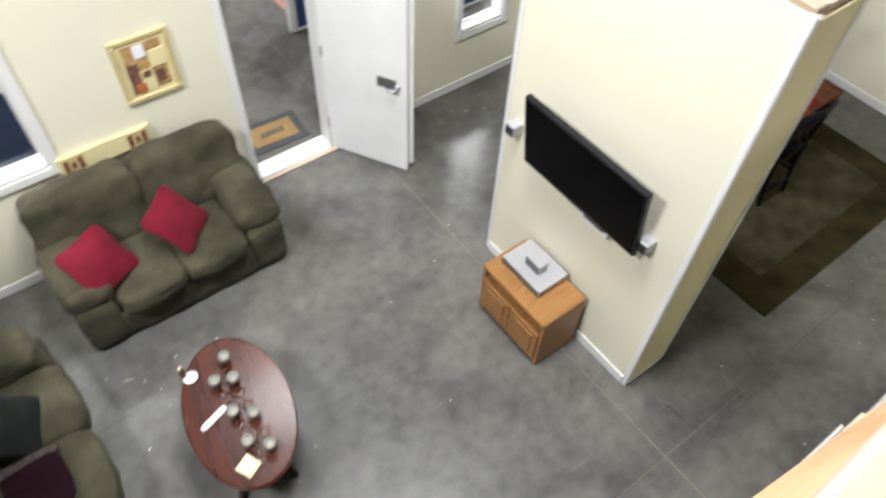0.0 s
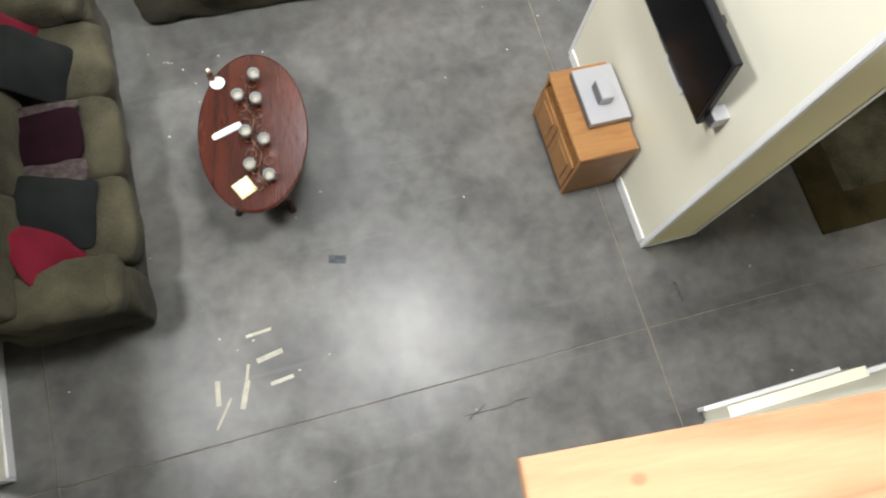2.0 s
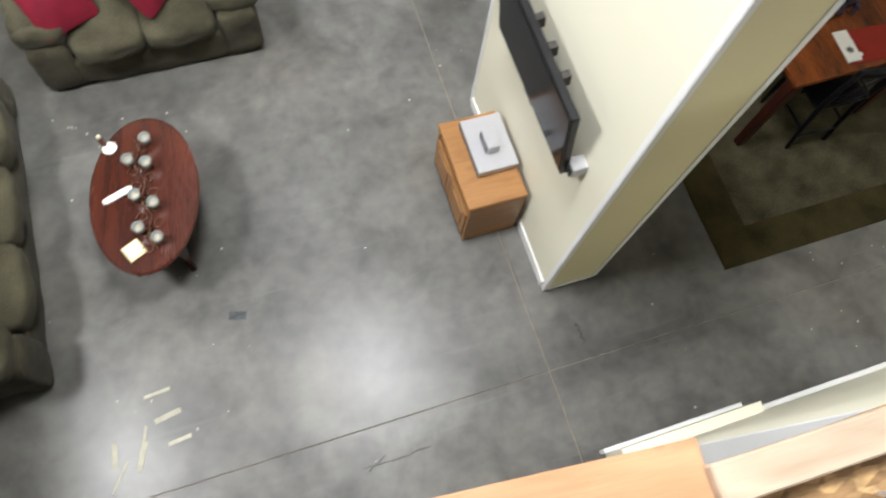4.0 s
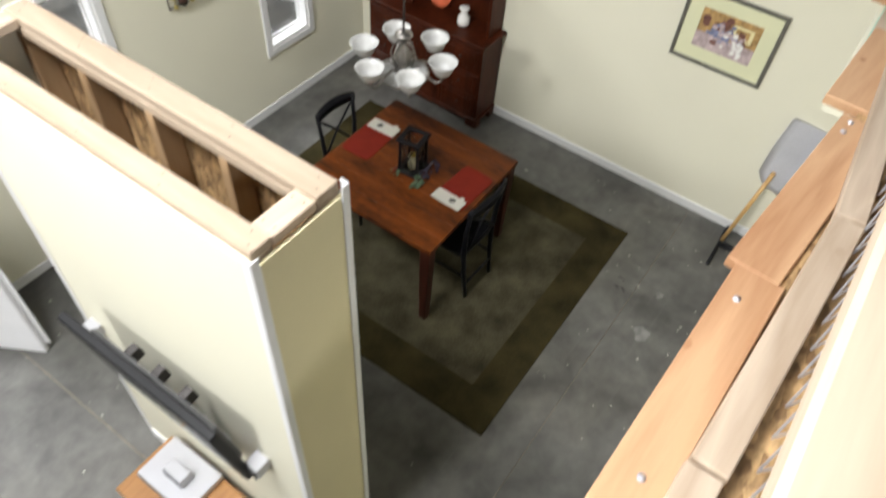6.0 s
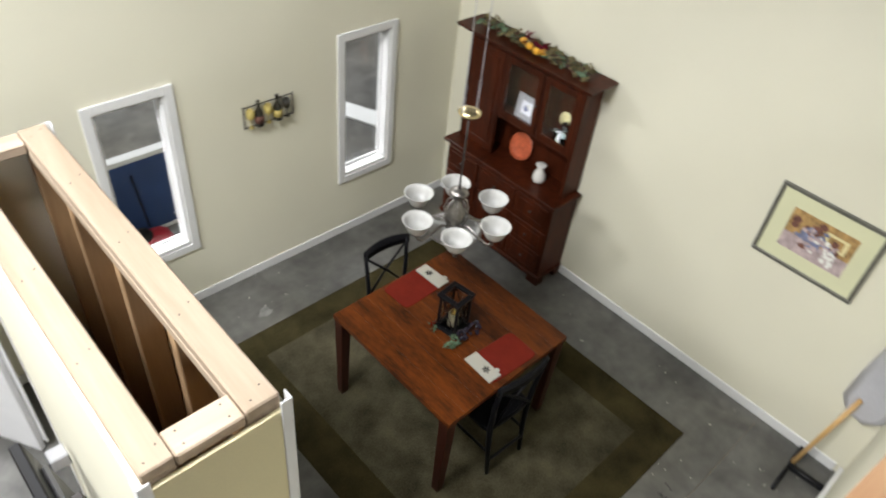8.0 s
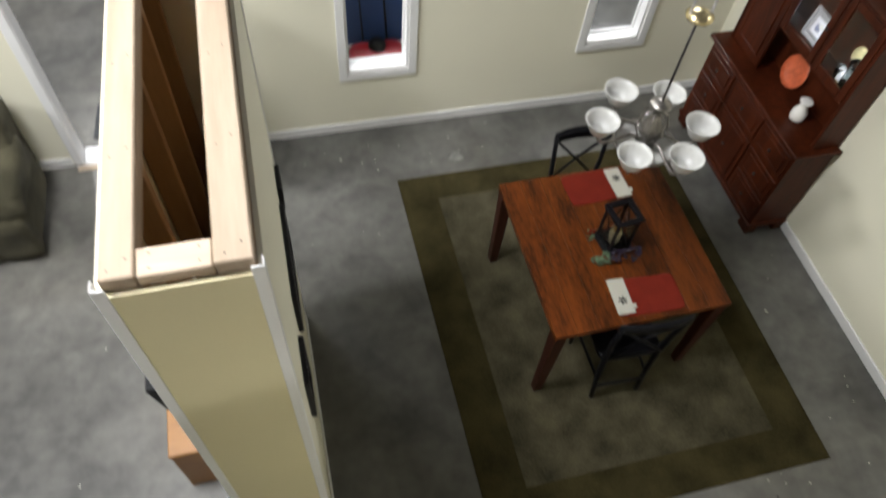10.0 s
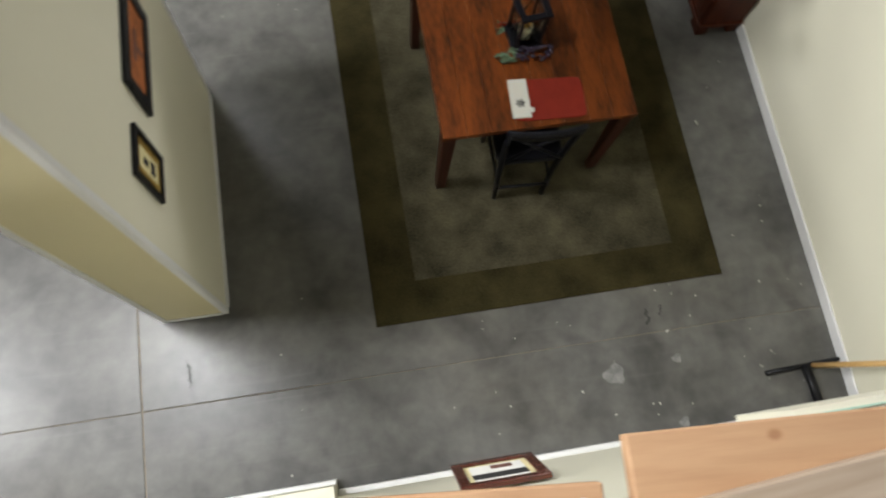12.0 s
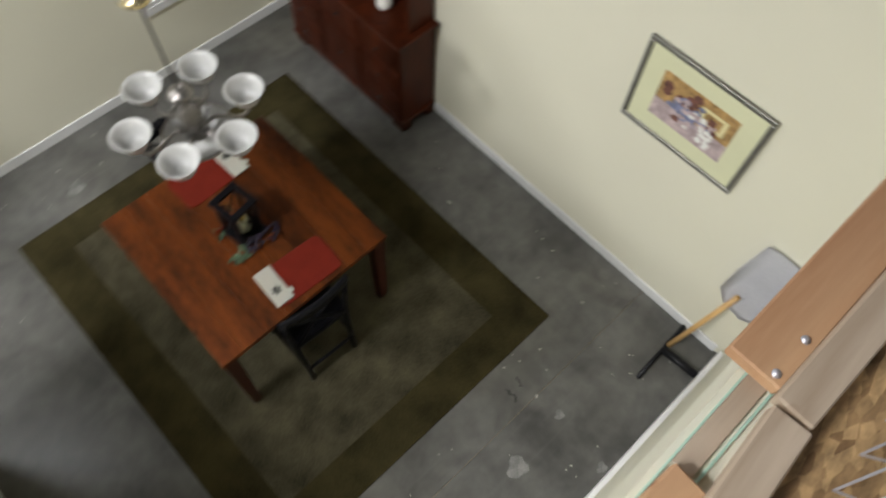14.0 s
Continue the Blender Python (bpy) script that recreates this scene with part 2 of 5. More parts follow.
SILVER = shade("silver_plastic", (0.45, 0.45, 0.47), 0.35, 0.35, 0.04, 8, 120, 0.05)
GREY_PL = shade("dark_grey_plastic", (0.10, 0.10, 0.105), 0.45, 0, 0.15, 8, 90, 0.1)
STEEL = shade("zinc_steel", (0.52, 0.52, 0.56), 0.4, 0.6, 0.08, 20, 90, 0.05)
IRON = shade("dark_iron", (0.055, 0.05, 0.048), 0.45, 0.7, 0.25, 12, 90, 0.2)
BRONZE = shade("bronze_wire", (0.16, 0.085, 0.05), 0.4, 0.7, 0.25, 12, 90, 0.1)
PEWTER = shade("antique_pewter", (0.30, 0.28, 0.26), 0.32, 0.85, 0.4, 14, 70, 0.25)
BRASS = shade("pale_brass", (0.72, 0.60, 0.34), 0.25, 0.9, 0.1, 12, 70, 0.1)
OPAL = shade("opal_glass", (0.50, 0.497, 0.475), 0.3, 0, 0.06, 18, 60, 0.1, coat=0.4)
BLUE = shade("blue_panel", (0.022, 0.055, 0.17), 0.55, 0, 0.15, 3, 60, 0.05)
GLASS = glass_mat("window_glass")
VOTIVE = shade("frosted_votive", (0.22, 0.24, 0.23), 0.12, 0, 0.1, 30, 80, 0.05, coat=0.8)
CUPGLASS = glass_mat("candle_glass", (0.9, 0.95, 0.93), 0.05)
WAX = shade("ivory_wax", (0.72, 0.66, 0.48), 0.5, 0, 0.05, 8, 60, 0.05)
CANDLEWAX = shade("dull_wax", (0.33, 0.31, 0.25), 0.5, 0, 0.1, 12, 60, 0.05)
LEAF = shade("dry_leaf", (0.17, 0.14, 0.06), 0.8, 0, 0.4, 30, 90, 0.2, random_piece=0.2)
YELLOW = shade("yellow_gourd", (0.75, 0.38, 0.03), 0.5, 0, 0.15, 20, 90, 0.1)
ORANGE = shade("orange_glaze", (0.52, 0.11, 0.045), 0.3, 0, 0.3, 22, 90, 0.1)
CERAMIC = shade("white_ceramic", (0.78, 0.76, 0.72), 0.25, 0, 0.03, 10, 60, 0.02)
GRAPE = shade("purple_grape", (0.022, 0.014, 0.030), 0.25, 0, 0.3, 30, 60, 0.05)
GILT = shade("pale_gilt_frame", (0.62, 0.52, 0.26), 0.45, 0.2, 0.12, 14, 90, 0.15)
GOLD = shade("old_gold", (0.50, 0.33, 0.08), 0.4, 0.5, 0.2, 14, 90, 0.15)
GREYFRAME = shade("pewter_frame", (0.17, 0.165, 0.14), 0.4, 0.4, 0.15, 14, 90, 0.15)
MATBOARD = shade("cream_matboard", (0.66, 0.66, 0.44), 0.9, 0, 0.03, 6, 90, 0.05)
CREAM = shade("cream_print", (0.70, 0.62, 0.34), 0.85, 0, 0.1, 8, 90, 0.05)
WARMWHITE = shade("paper_white", (0.75, 0.74, 0.70), 0.85, 0, 0.04, 8, 90, 0.05)
PRINT_OCHRE = shade("print_ochre", (0.42, 0.26, 0.10), 0.8, 0, 0.4, 22, 60, 0.05)
PRINT_BROWN = shade("print_brown", (0.16, 0.07, 0.05), 0.8, 0, 0.5, 22, 60, 0.05)
PRINT_LILAC = shade("print_lilac", (0.48, 0.38, 0.38), 0.8, 0, 0.3, 22, 60, 0.05)
PRINT_BLUE = shade("print_blue", (0.20, 0.22, 0.34), 0.8, 0, 0.4, 22, 60, 0.05)
PRINT_RUST = shade("print_rust", (0.38, 0.115, 0.03), 0.8, 0, 0.45, 12, 60, 0.05)
BOTTLE = shade("bottle_green", (0.025, 0.022, 0.015), 0.25, 0, 0.2, 12, 60, 0.05)
LABEL = shade("bottle_label", (0.50, 0.40, 0.12), 0.7, 0, 0.15, 20, 60, 0.05)
COIR = shade("tan_coir", (0.27, 0.17, 0.065), 0.95, 0, 0.15, 12, 200, 0.6)
RUBBER = shade("grey_rubber", (0.055, 0.06, 0.065), 0.8, 0, 0.4, 30, 90, 0.5)
REDPL = shade("red_plastic", (0.42, 0.02, 0.03), 0.4, 0, 0.1, 8, 60, 0.05)
SHOVELGREY = shade("pale_grey_plastic", (0.80, 0.80, 0.85), 0.5, 0, 0.06, 5, 80, 0.1)
HANDLE = wood("tool_handle", (0.60, 0.38, 0.15), (0.48, 0.28, 0.10), 0.5, "z", 9)
JOINT = shade("joint_filler", (0.21, 0.175, 0.13), 0.8, 0, 0.25, 18, 80, 0.4)
CHIP = shade("pale_debris", (0.42, 0.41, 0.36), 0.9, 0, 0.1, 20, 90, 0.2)
SCUFF = shade("dried_mastic", (0.44, 0.42, 0.33), 0.8, 0, 0.2, 20, 90, 0.3)
PATCH = shade("plaster_film", (0.19, 0.187, 0.175), 0.8, 0, 0.35, 14, 90, 0.2, dark=(0.085, 0.084, 0.08))
SCUFF_DARK = shade("dark_scuff", (0.05, 0.048, 0.045), 0.7, 0, 0.3, 30, 120, 0.2)
PINKLINE = shade("pink_floor_paint", (0.50, 0.21, 0.17), 0.6, 0, 0.3, 9, 60, 0.1, dark=(0.22, 0.14, 0.12))
# tone of the unseen hall shell, kept low to limit bounced light
HALLWALL = shade("bounce_shell_grey", (0.11, 0.112, 0.115), 0.8, 0, 0.06, 1, 30, 0.1)
RIBBON = shade("marker_teal", (0.10, 0.42, 0.36), 0.7, 0, 0.1, 10, 60, 0.05)
INK = shade("black_ink", (0.02, 0.02, 0.02), 0.8, 0, 0.1, 10, 60, 0.0)


# ---- mesh tools ----
def bx(bm, x0, x1, y0, y1, z0, z1, bevel=0.0, m=None, seg=1):
    """Adds a box between the given limits, its edges eased by bevel."""
    r = bmesh.ops.create_cube(bm, size=1.0)
    vs = r["verts"]
    for v in vs:
        v.co = Vector((x0 + (v.co.x + 0.5) * (x1 - x0), y0 + (v.co.y + 0.5) * (y1 - y0), z0 + (v.co.z + 0.5) * (z1 - z0)))
    if bevel:
        es = {e for v in vs for e in v.link_edges}
        r2 = bmesh.ops.bevel(bm, geom=list(es), offset=bevel, segments=seg, affect="EDGES", profile=0.5)
        vs = list({v for f in r2["faces"] for v in f.verts} | {v for v in vs if v.is_valid})
    if m is not None:
        bmesh.ops.transform(bm, matrix=m, verts=vs)
    return vs


def box(x0, x1, y0, y1, z0, z1, bevel=0.0, m=None, seg=1):
    bm = bmesh.new()
    bx(bm, x0, x1, y0, y1, z0, z1, bevel, m, seg)
    return bm


def lathe(profile, seg=24, bm=None, m=None, cap=True):
    """Turns (radius, height) pairs round the z axis."""
    bm = bm or bmesh.new()
    rings, made = [], []
    for r, z in profile:
        ring = [bm.verts.new((r * math.cos(2 * math.pi * i / seg), r * math.sin(2 * math.pi * i / seg), z)) for i in range(seg)]
        rings.append(ring)
        made += ring
    for a, b in zip(rings, rings[1:]):
        for i in range(seg):
            bm.faces.new((a[i], a[(i + 1) % seg], b[(i + 1) % seg], b[i]))
    if cap and profile[0][0] > 0.0005:
        bm.faces.new(list(reversed(rings[0])))
    if cap and profile[-1][0] > 0.0005:
        bm.faces.new(rings[-1])
    if m is not None:
        bmesh.ops.transform(bm, matrix=m, verts=made)
    return bm


def shell(profile, thick, seg=28):
    """An open turned bowl with a wall of the given thickness."""
    inner = [(max(0.001, r - thick), z + (thick if i == 0 else 0)) for i, (r, z) in enumerate(profile)]
    return lathe(profile + inner[::-1], seg)


def tube(points, r, seg=8, bm=None):
    """A round bar that follows the points."""
    bm = bm or bmesh.new()
    pts = [Vector(p) for p in points]
    rings = []
    for i, p in enumerate(pts):
        d = (pts[min(i + 1, len(pts) - 1)] - pts[max(i - 1, 0)]).normalized()
        side = d.cross(Vector((0, 0, 1)) if abs(d.z) < 0.9 else Vector((1, 0, 0))).normalized()
        up = side.cross(d)
        rr = r[i] if isinstance(r, (list, tuple)) else r
        rings.append([bm.verts.new(p + rr * (math.cos(2 * math.pi * k / seg) * side + math.sin(2 * math.pi * k / seg) * up)) for k in range(seg)])
    for a, b in zip(rings, rings[1:]):
        for k in range(seg):
            bm.faces.new((a[k], a[(k + 1) % seg], b[(k + 1) % seg], b[k]))
    bm.faces.new(rings[0][::-1])
    bm.faces.new(rings[-1])
    return bm


def puff(sx, sy, sz, n=5.0, cuts=12, bulge=0.06, wrinkle=0.008, seed=0.0, pinch=0.0, m=None):
    """A stuffed block: a rounded box, fuller in the middle, with soft wrinkles; pinch draws the corners out like a pillow's."""
    bm = bmesh.new()
    bmesh.ops.create_cube(bm, size=2.0)
    bmesh.ops.subdivide_edges(bm, edges=bm.edges[:], cuts=cuts, use_grid_fill=True)
    for v in bm.verts:
        p = v.co.copy()
        k = (abs(p.x) ** n + abs(p.y) ** n + abs(p.z) ** n) ** (1 / n)
        q = p / k
        if pinch:
            e = max(abs(q.x), abs(q.y))
            q.z *= max(0.10, (1 - q.x ** 2 * pinch) * (1 - q.y ** 2 * pinch))
            q.x *= 1 - 0.10 * (1 - q.y ** 2)
            q.y *= 1 - 0.10 * (1 - q.x ** 2)
        else:
            q.z *= 1 + bulge * (1 - q.x ** 2) * (1 - q.y ** 2) * 3
            q.y *= 1 + bulge * (1 - q.x ** 2) * (1 - q.z ** 2)
        w = Vector((q.x * sx / 2, q.y * sy / 2, q.z * sz / 2))
        d = noise.noise(Vector((w.x * 7 + seed, w.y * 7, w.z * 7 + seed * 2))) + 0.5 * noise.noise(Vector((w.x * 17 + seed, w.y * 17, w.z * 17)))
        v.co = w + q.normalized() * d * wrinkle
    if m is not None:
        bm.transform(m)
    for f in bm.faces:
        f.smooth = True
    return bm


def solid(name, bm, material, smooth=False):
    me = bpy.data.meshes.new(name)
    bmesh.ops.recalc_face_normals(bm, faces=bm.faces)
    if smooth:
        for f in bm.faces:
            f.smooth = True
    bm.to_mesh(me)
    bm.free()
    me.materials.append(material)
    return me


def part(name, bm, material, parent, label="", smooth=False, m=None):
    ob = new(name, solid(name, bm, material, smooth))
    ob.parent = parent
    if m is not None:
        ob.matrix_basis = m
    return tagged(ob, label) if label else ob


def thing(name, label, category, m=None, group="", kind=""):
    ob = new(name)
    ob.empty_display_size = 0.1
    ob.matrix_basis = m if m is not None else Matrix.Identity(4)
    return tagged(ob, label, category, group, kind)


def lone(name, bm, material, label, category, m=None, group="", kind="", smooth=False):
    ob = new(name, solid(name, bm, material, smooth))
    ob.matrix_basis = m if m is not None else Matrix.Identity(4)
    return tagged(ob, label, category, group, kind)


def structure(name, bm, material, label, category="structure", smooth=False):
    return lone(name, bm, material, label, category, kind="structure", smooth=smooth)


# ---- setting: floor, walls ----
NORTH, EAST, WEST = 4.245, 6.90, -0.71
WALL_TOP = 2.62
JX, JY, GAP = 2.846, 0.768, 0.007
floor = structure("floor", box(-14, 18, -12, 15, -0.30, -0.004), JOINT, "grey polished concrete floor with saw-cut joints", "floor")
for x0, x1 in ((-14, JX - 3.35), (JX - 3.35 + GAP * 0.4, JX), (JX + GAP, JX + 8.5)):
    for y0, y1 in ((-12, JY), (JY + GAP * 0.5, JY + 6.8), (JY + 6.8 + GAP, 15)):
        part("slab", box(x0, x1, y0, y1, -0.25, 0.0, 0.003), CONCRETE, floor)
part("slab", box(JX + 8.51, 18, -12, 15, -0.25, 0.0, 0.003), CONCRETE, floor)

# unseen hall shell far outside the rooms, added to set the ambient bounce
hall = structure("hall_shell", box(-14.3, -14, -12, 15, 0, 7.6), HALLWALL, "unseen dark grey hall wall added for bounce light", "wall")
part("wall", box(18, 18.3, -12, 15, 0, 7.6), HALLWALL, hall)
part("wall", box(-14, 18, 15, 15.3, 0, 7.6), HALLWALL, hall)
part("wall", box(-14, 18, -12.3, -12, 0, 7.6), HALLWALL, hall)
structure("ceiling", box(-14.3, 18.3, -12.3, 15.3, 7.6, 7.8), HALLWALL, "unseen dark grey hall ceiling added for bounce light", "ceiling")


def wall_with_openings(x0, x1, z1, holes):
    """A wall along x between y 0 and 0.12, with holes of x0, x1, z0, z1 that go right through."""
    bm = bmesh.new()
    cuts = sorted({x0, x1, *[h[0] for h in holes], *[h[1] for h in holes]})
    for a, b in zip(cuts, cuts[1:]):
        mid = (a + b) / 2
        hs = [h for h in holes if h[0] < mid < h[1]]
        if not hs:
            bx(bm, a, b, 0, 0.12, 0, z1)
        for h in hs:
            if h[2] > 0:
                bx(bm, a, b, 0, 0.12, 0, h[2])
            bx(bm, a, b, 0, 0.12, h[3], z1)
    bmesh.ops.remove_doubles(bm, verts=bm.verts, dist=0.0005)
    inner = {}
    for f in bm.faces:
        inner.setdefault(tuple(round(c, 3) for c in f.calc_center_median()), []).append(f)
    bmesh.ops.delete(bm, geom=[f for fs in inner.values() if len(fs) > 1 for f in fs], context="FACES")
    return bm


DOOR = (1.894, 2.633, 0.0, 1.80)
WINS = {"window_1": (0.18, 0.655, 0.88, 2.05), "window_2": (3.913, 4.358, 0.575, 1.795), "window_3": (5.728, 6.170, 0.602, 1.80)}
bm = wall_with_openings(WEST - 0.12, EAST + 0.12, WALL_TOP, [DOOR, *WINS.values()])
bm.transform(pose(0, NORTH, 0))
wall_north = structure("wall_north", bm, PAINT, "cream painted drywall wall with windows", "wall")
part("top_plate", box(WEST - 0.12, EAST + 0.12, NORTH + 0.013, NORTH + 0.107, WALL_TOP, WALL_TOP + 0.04, 0.003), PINE_X, wall_north)
EASTM = pose(EAST, 0.70, 0)
bm = box(0, 0.12, -1.2, NORTH - 0.70, 0, WALL_TOP + 0.36)
bm.transform(EASTM)
wall_east = structure("wall_east", bm, PAINT, "cream painted drywall wall", "wall")
wall_west = structure("wall_west", box(WEST - 0.12, WEST, 0.88, NORTH, 0, WALL_TOP), PAINT, "cream painted drywall wall", "wall")
part("corner_trim", box(WEST - 0.13, WEST + 0.008, 0.865, 0.88, 0, WALL_TOP), WHITE, wall_west)


def baseboard(name, x0, x1, y0, y1, h=0.085):
    return structure(name, box(x0, x1, y0, y1, 0, h, 0.004), WHITE, "white painted baseboard along the wall foot", "baseboard")


baseboard("baseboard", WEST + 0.013, 1.875, NORTH - 0.013, NORTH)
baseboard("baseboard", 2.652, EAST - 0.02, NORTH - 0.013, NORTH)
bm = box(-0.016, -0.001, -0.48, NORTH - 0.71, 0, 0.085, 0.004)
bm.transform(EASTM)
structure("baseboard", bm, WHITE, "white painted baseboard along the wall foot", "baseboard")
baseboard("baseboard", WEST, WEST + 0.013, 0.88, NORTH)


def window(name, x0, x1, z0, z1):
    """A cased single-hung window in the north wall, with sash, meeting rail and pane."""
    w = thing(name, "white cased window looking into the hall", "window", pose(0, NORTH, 0), kind="structure")
    c = 0.06
    bm = bmesh.new()
    bx(bm, x0 - c, x0, -0.018, 0, z0 - c, z1 + c, 0.003)
    bx(bm, x1, x1 + c, -0.018, 0, z0 - c, z1 + c, 0.003)
    bx(bm, x0, x1, -0.018, 0, z1, z1 + c, 0.003)
    bx(bm, x0, x1, -0.018, 0, z0 - c, z0, 0.003)
    part("casing", bm, WHITE, w)
    bm = bmesh.new()
    f = 0.016
    bx(bm, x0, x0 + f, 0, 0.12, z0, z1)
    bx(bm, x1 - f, x1, 0, 0.12, z0, z1)
    bx(bm, x0 + f, x1 - f, 0, 0.12, z1 - f, z1)
    part("window_frame", bm, WHITE, w)
    part("window_sill", box(x0 + f, x1 - f, -0.01, 0.12, z0, z0 + 0.03, 0.004), WHITE, w)
    pane = part("pane", box(x0 + f, x1 - f, 0.085, 0.09, z0 + 0.03, z1 - f), GLASS, w)
    pane.visible_shadow = False
    bm = bmesh.new()
    bx(bm, x0 + f, x1 - f, 0.075, 0.1, z0 + 0.03, z0 + 0.046, 0.002)
    bx(bm, x1 - f - 0.012, x1 - f, 0.075, 0.1, z0 + 0.046, z1 - f, 0.002)
    part("sash", bm, WHITE, w)
    return w


for nm, (a, b, c, d) in WINS.items():
    window(nm, a, b, c, d)

# door opening, casing, leaf swung into the room
casing = thing("trim", "white painted door casing", "door frame", pose(0, NORTH, 0), kind="structure")
for nm, lim in (("jamb", (1.896, 1.946, 0.0, 0.12, 0, 1.745)), ("jamb", (2.581, 2.631, 0.0, 0.12, 0, 1.745)), ("head", (1.896, 2.631, 0.0, 0.12, 1.745, 1.798)),
                ("casing_board", (1.884, 1.942, -0.018, -0.001, 0, 1.81)), ("casing_board", (2.585, 2.645, -0.018, -0.001, 0, 1.81)), ("casing_board", (1.942, 2.585, -0.018, -0.001, 1.75, 1.81))):
    part(nm, box(*lim, 0.004), WHITE, casing)
part("threshold", box(1.946, 2.581, -0.03, 0.14, 0, 0.022, 0.006), WHITE, casing)
part("threshold_strip", box(1.90, 2.63, -0.072, -0.03, 0, 0.014, 0.004), PINE_X, casing, "bare pine floor strip")
ang = math.degrees(math.atan2(3.645 - 4.23, 2.94 - 2.60))
door = thing("door_1", "white painted flush door standing open", "door", pose(2.60, 4.225, 0.012, 0, 0, ang), kind="structure")
part("door_leaf", box(0, 0.677, 0.0, 0.036, 0, 1.74, 0.003), DOORWHITE, door)
part("edge_strip", box(0.655, 0.71, 0.04, 0.05, 0.06, 1.74, 0.002), WHITE, door, "white weather strip")
lock = part("lock_plate", box(0.44, 0.595, -0.008, 0.0, 0.79, 0.875, 0.003), GREY_PL, door, "dark metal lock plate")
part("handle", tube([(0.60, -0.004, 0.815), (0.605, -0.05, 0.815), (0.555, -0.055, 0.812), (0.54, -0.04, 0.81)], 0.010), STEEL, lock, "steel lever handle", True)
part("rosette", lathe([(0.026, 0), (0.024, 0.010), (0.012, 0.014)], 18, m=pose(0.60, -0.004, 0.815, 90)), STEEL, lock, "", True)
for z in (0.22, 0.9, 1.5):
    part("hinge", box(-0.014, 0.004, -0.012, 0.010, z, z + 0.09, 0.003), STEEL, door)


# ---- partition with the open top ----
PX0, PX1, PY0, PY1, PH = 2.992, 3.353, 1.258, 2.675, 2.767
part_wall = thing("wall_partition", "cream partition wall with open timber top", "wall", kind="structure")
part("drywall", box(PX0, PX0 + 0.013, PY0, PY1, 0, PH - 0.03), PAINT, part_wall)
part("drywall", box(PX1 - 0.013, PX1, PY0, PY1, 0, PH - 0.06), PAINT, part_wall)
# near end in a yellower, darker tone than the other faces
part("end_panel", box(PX0 + 0.013, PX1 - 0.013, PY0, PY0 + 0.013, 0, PH - 0.05), PAINT_END, part_wall, "olive-cream end panel, darker than the wall faces")
part("end_panel", box(PX0 + 0.013, PX1 - 0.013, PY1 - 0.013, PY1, 0, PH - 0.05), PAINT, part_wall)
a0, a1, b0, b1 = PX0 + 0.014, PX0 + 0.090, PX1 - 0.103, PX1 - 0.016
for z in (PH - 0.04, PH - 0.081):
    part("top_plate", box(a0, a1, PY0 + 0.014, PY1 - 0.014, z, z + 0.039, 0.004), PINE, part_wall)
    part("top_plate", box(b0, b1, PY0 + 0.014, PY1 - 0.014, z, z + 0.039, 0.004), PINE, part_wall)
for y in (PY0 + 0.014, PY1 - 0.092):
    part("end_block", box(a1 + 0.002, b0 - 0.002, y, y + 0.078, PH - 0.046, PH - 0.008, 0.004), PINE_X, part_wall)
# studs carry the cavity's shade in their wood colour
for i in range(5):
    y = PY0 + 0.05 + i * 0.325
    part("stud", box(a0 + 0.002, a1 - 0.002, y, y + 0.038, 0, PH - 0.083, 0.003), PINE_Z, part_wall)
    part("stud", box(b0 + 0.002, b1 - 0.002, y, y + 0.038, 0, PH - 0.083, 0.003), PINE_Z, part_wall)
for cx in ((a0 + a1) / 2, (b0 + b1) / 2):
    for cy in (PY0 + 0.05, PY0 + 0.38, PY0 + 0.72, PY0 + 1.05, PY1 - 0.06):
        for d in (-0.018, 0.02):
            part("nail_head", lathe([(0.0026, 0), (0.0023, 0.0010), (0.0005, 0.0014)], 8, m=pose(cx + d, cy + d * 0.7, PH - 0.001)), IRON, part_wall)
for cx in (a1 + 0.03, b0 - 0.03):
    for d in (0.02, 0.06):
        part("nail_head", lathe([(0.0026, 0), (0.0023, 0.0010), (0.0005, 0.0014)], 8, m=pose(cx, PY0 + 0.014 + d, PH - 0.008)), IRON, part_wall)
part("sheathing", box(b1 + 0.001, PX1 - 0.0135, PY0 + 0.014, PY1 - 0.014, 0, PH - 0.06), OSB, part_wall, "oriented strand board sheathing")
for x, y in ((PX0, PY0), (PX1, PY0), (PX0, PY1), (PX1, PY1)):
    sx, sy = (1 if x == PX0 else -1), (1 if y == PY0 else -1)
    bm = bmesh.new()
    bx(bm, min(x - 0.005 * sx, x + 0.026 * sx), max(x - 0.005 * sx, x + 0.026 * sx), min(y - 0.006 * sy, y), max(y - 0.006 * sy, y), 0, PH - 0.012, 0.002)
    bx(bm, min(x - 0.005 * sx, x), max(x - 0.005 * sx, x), min(y, y + 0.026 * sy), max(y, y + 0.026 * sy), 0, PH - 0.012, 0.002)
    part("corner_trim", bm, WHITE, part_wall, "white corner trim")
baseboard("baseboard", PX0 - 0.013, PX0, PY0 + 0.028, PY1 - 0.028)
baseboard("baseboard", PX1, PX1 + 0.013, PY0 + 0.028, PY1 - 0.028, 0.05)
baseboard("baseboard", PX0 + 0.028, PX1 - 0.028, PY0 - 0.010, PY0, 0.03)

# ---- south wall under the walkway ----
SFACE = 0.165
wall_south = structure("wall_south", box(2.99, EAST, SFACE - 0.013, SFACE, 0, 2.735), PAINT, "cream painted wall below the walkway", "wall")
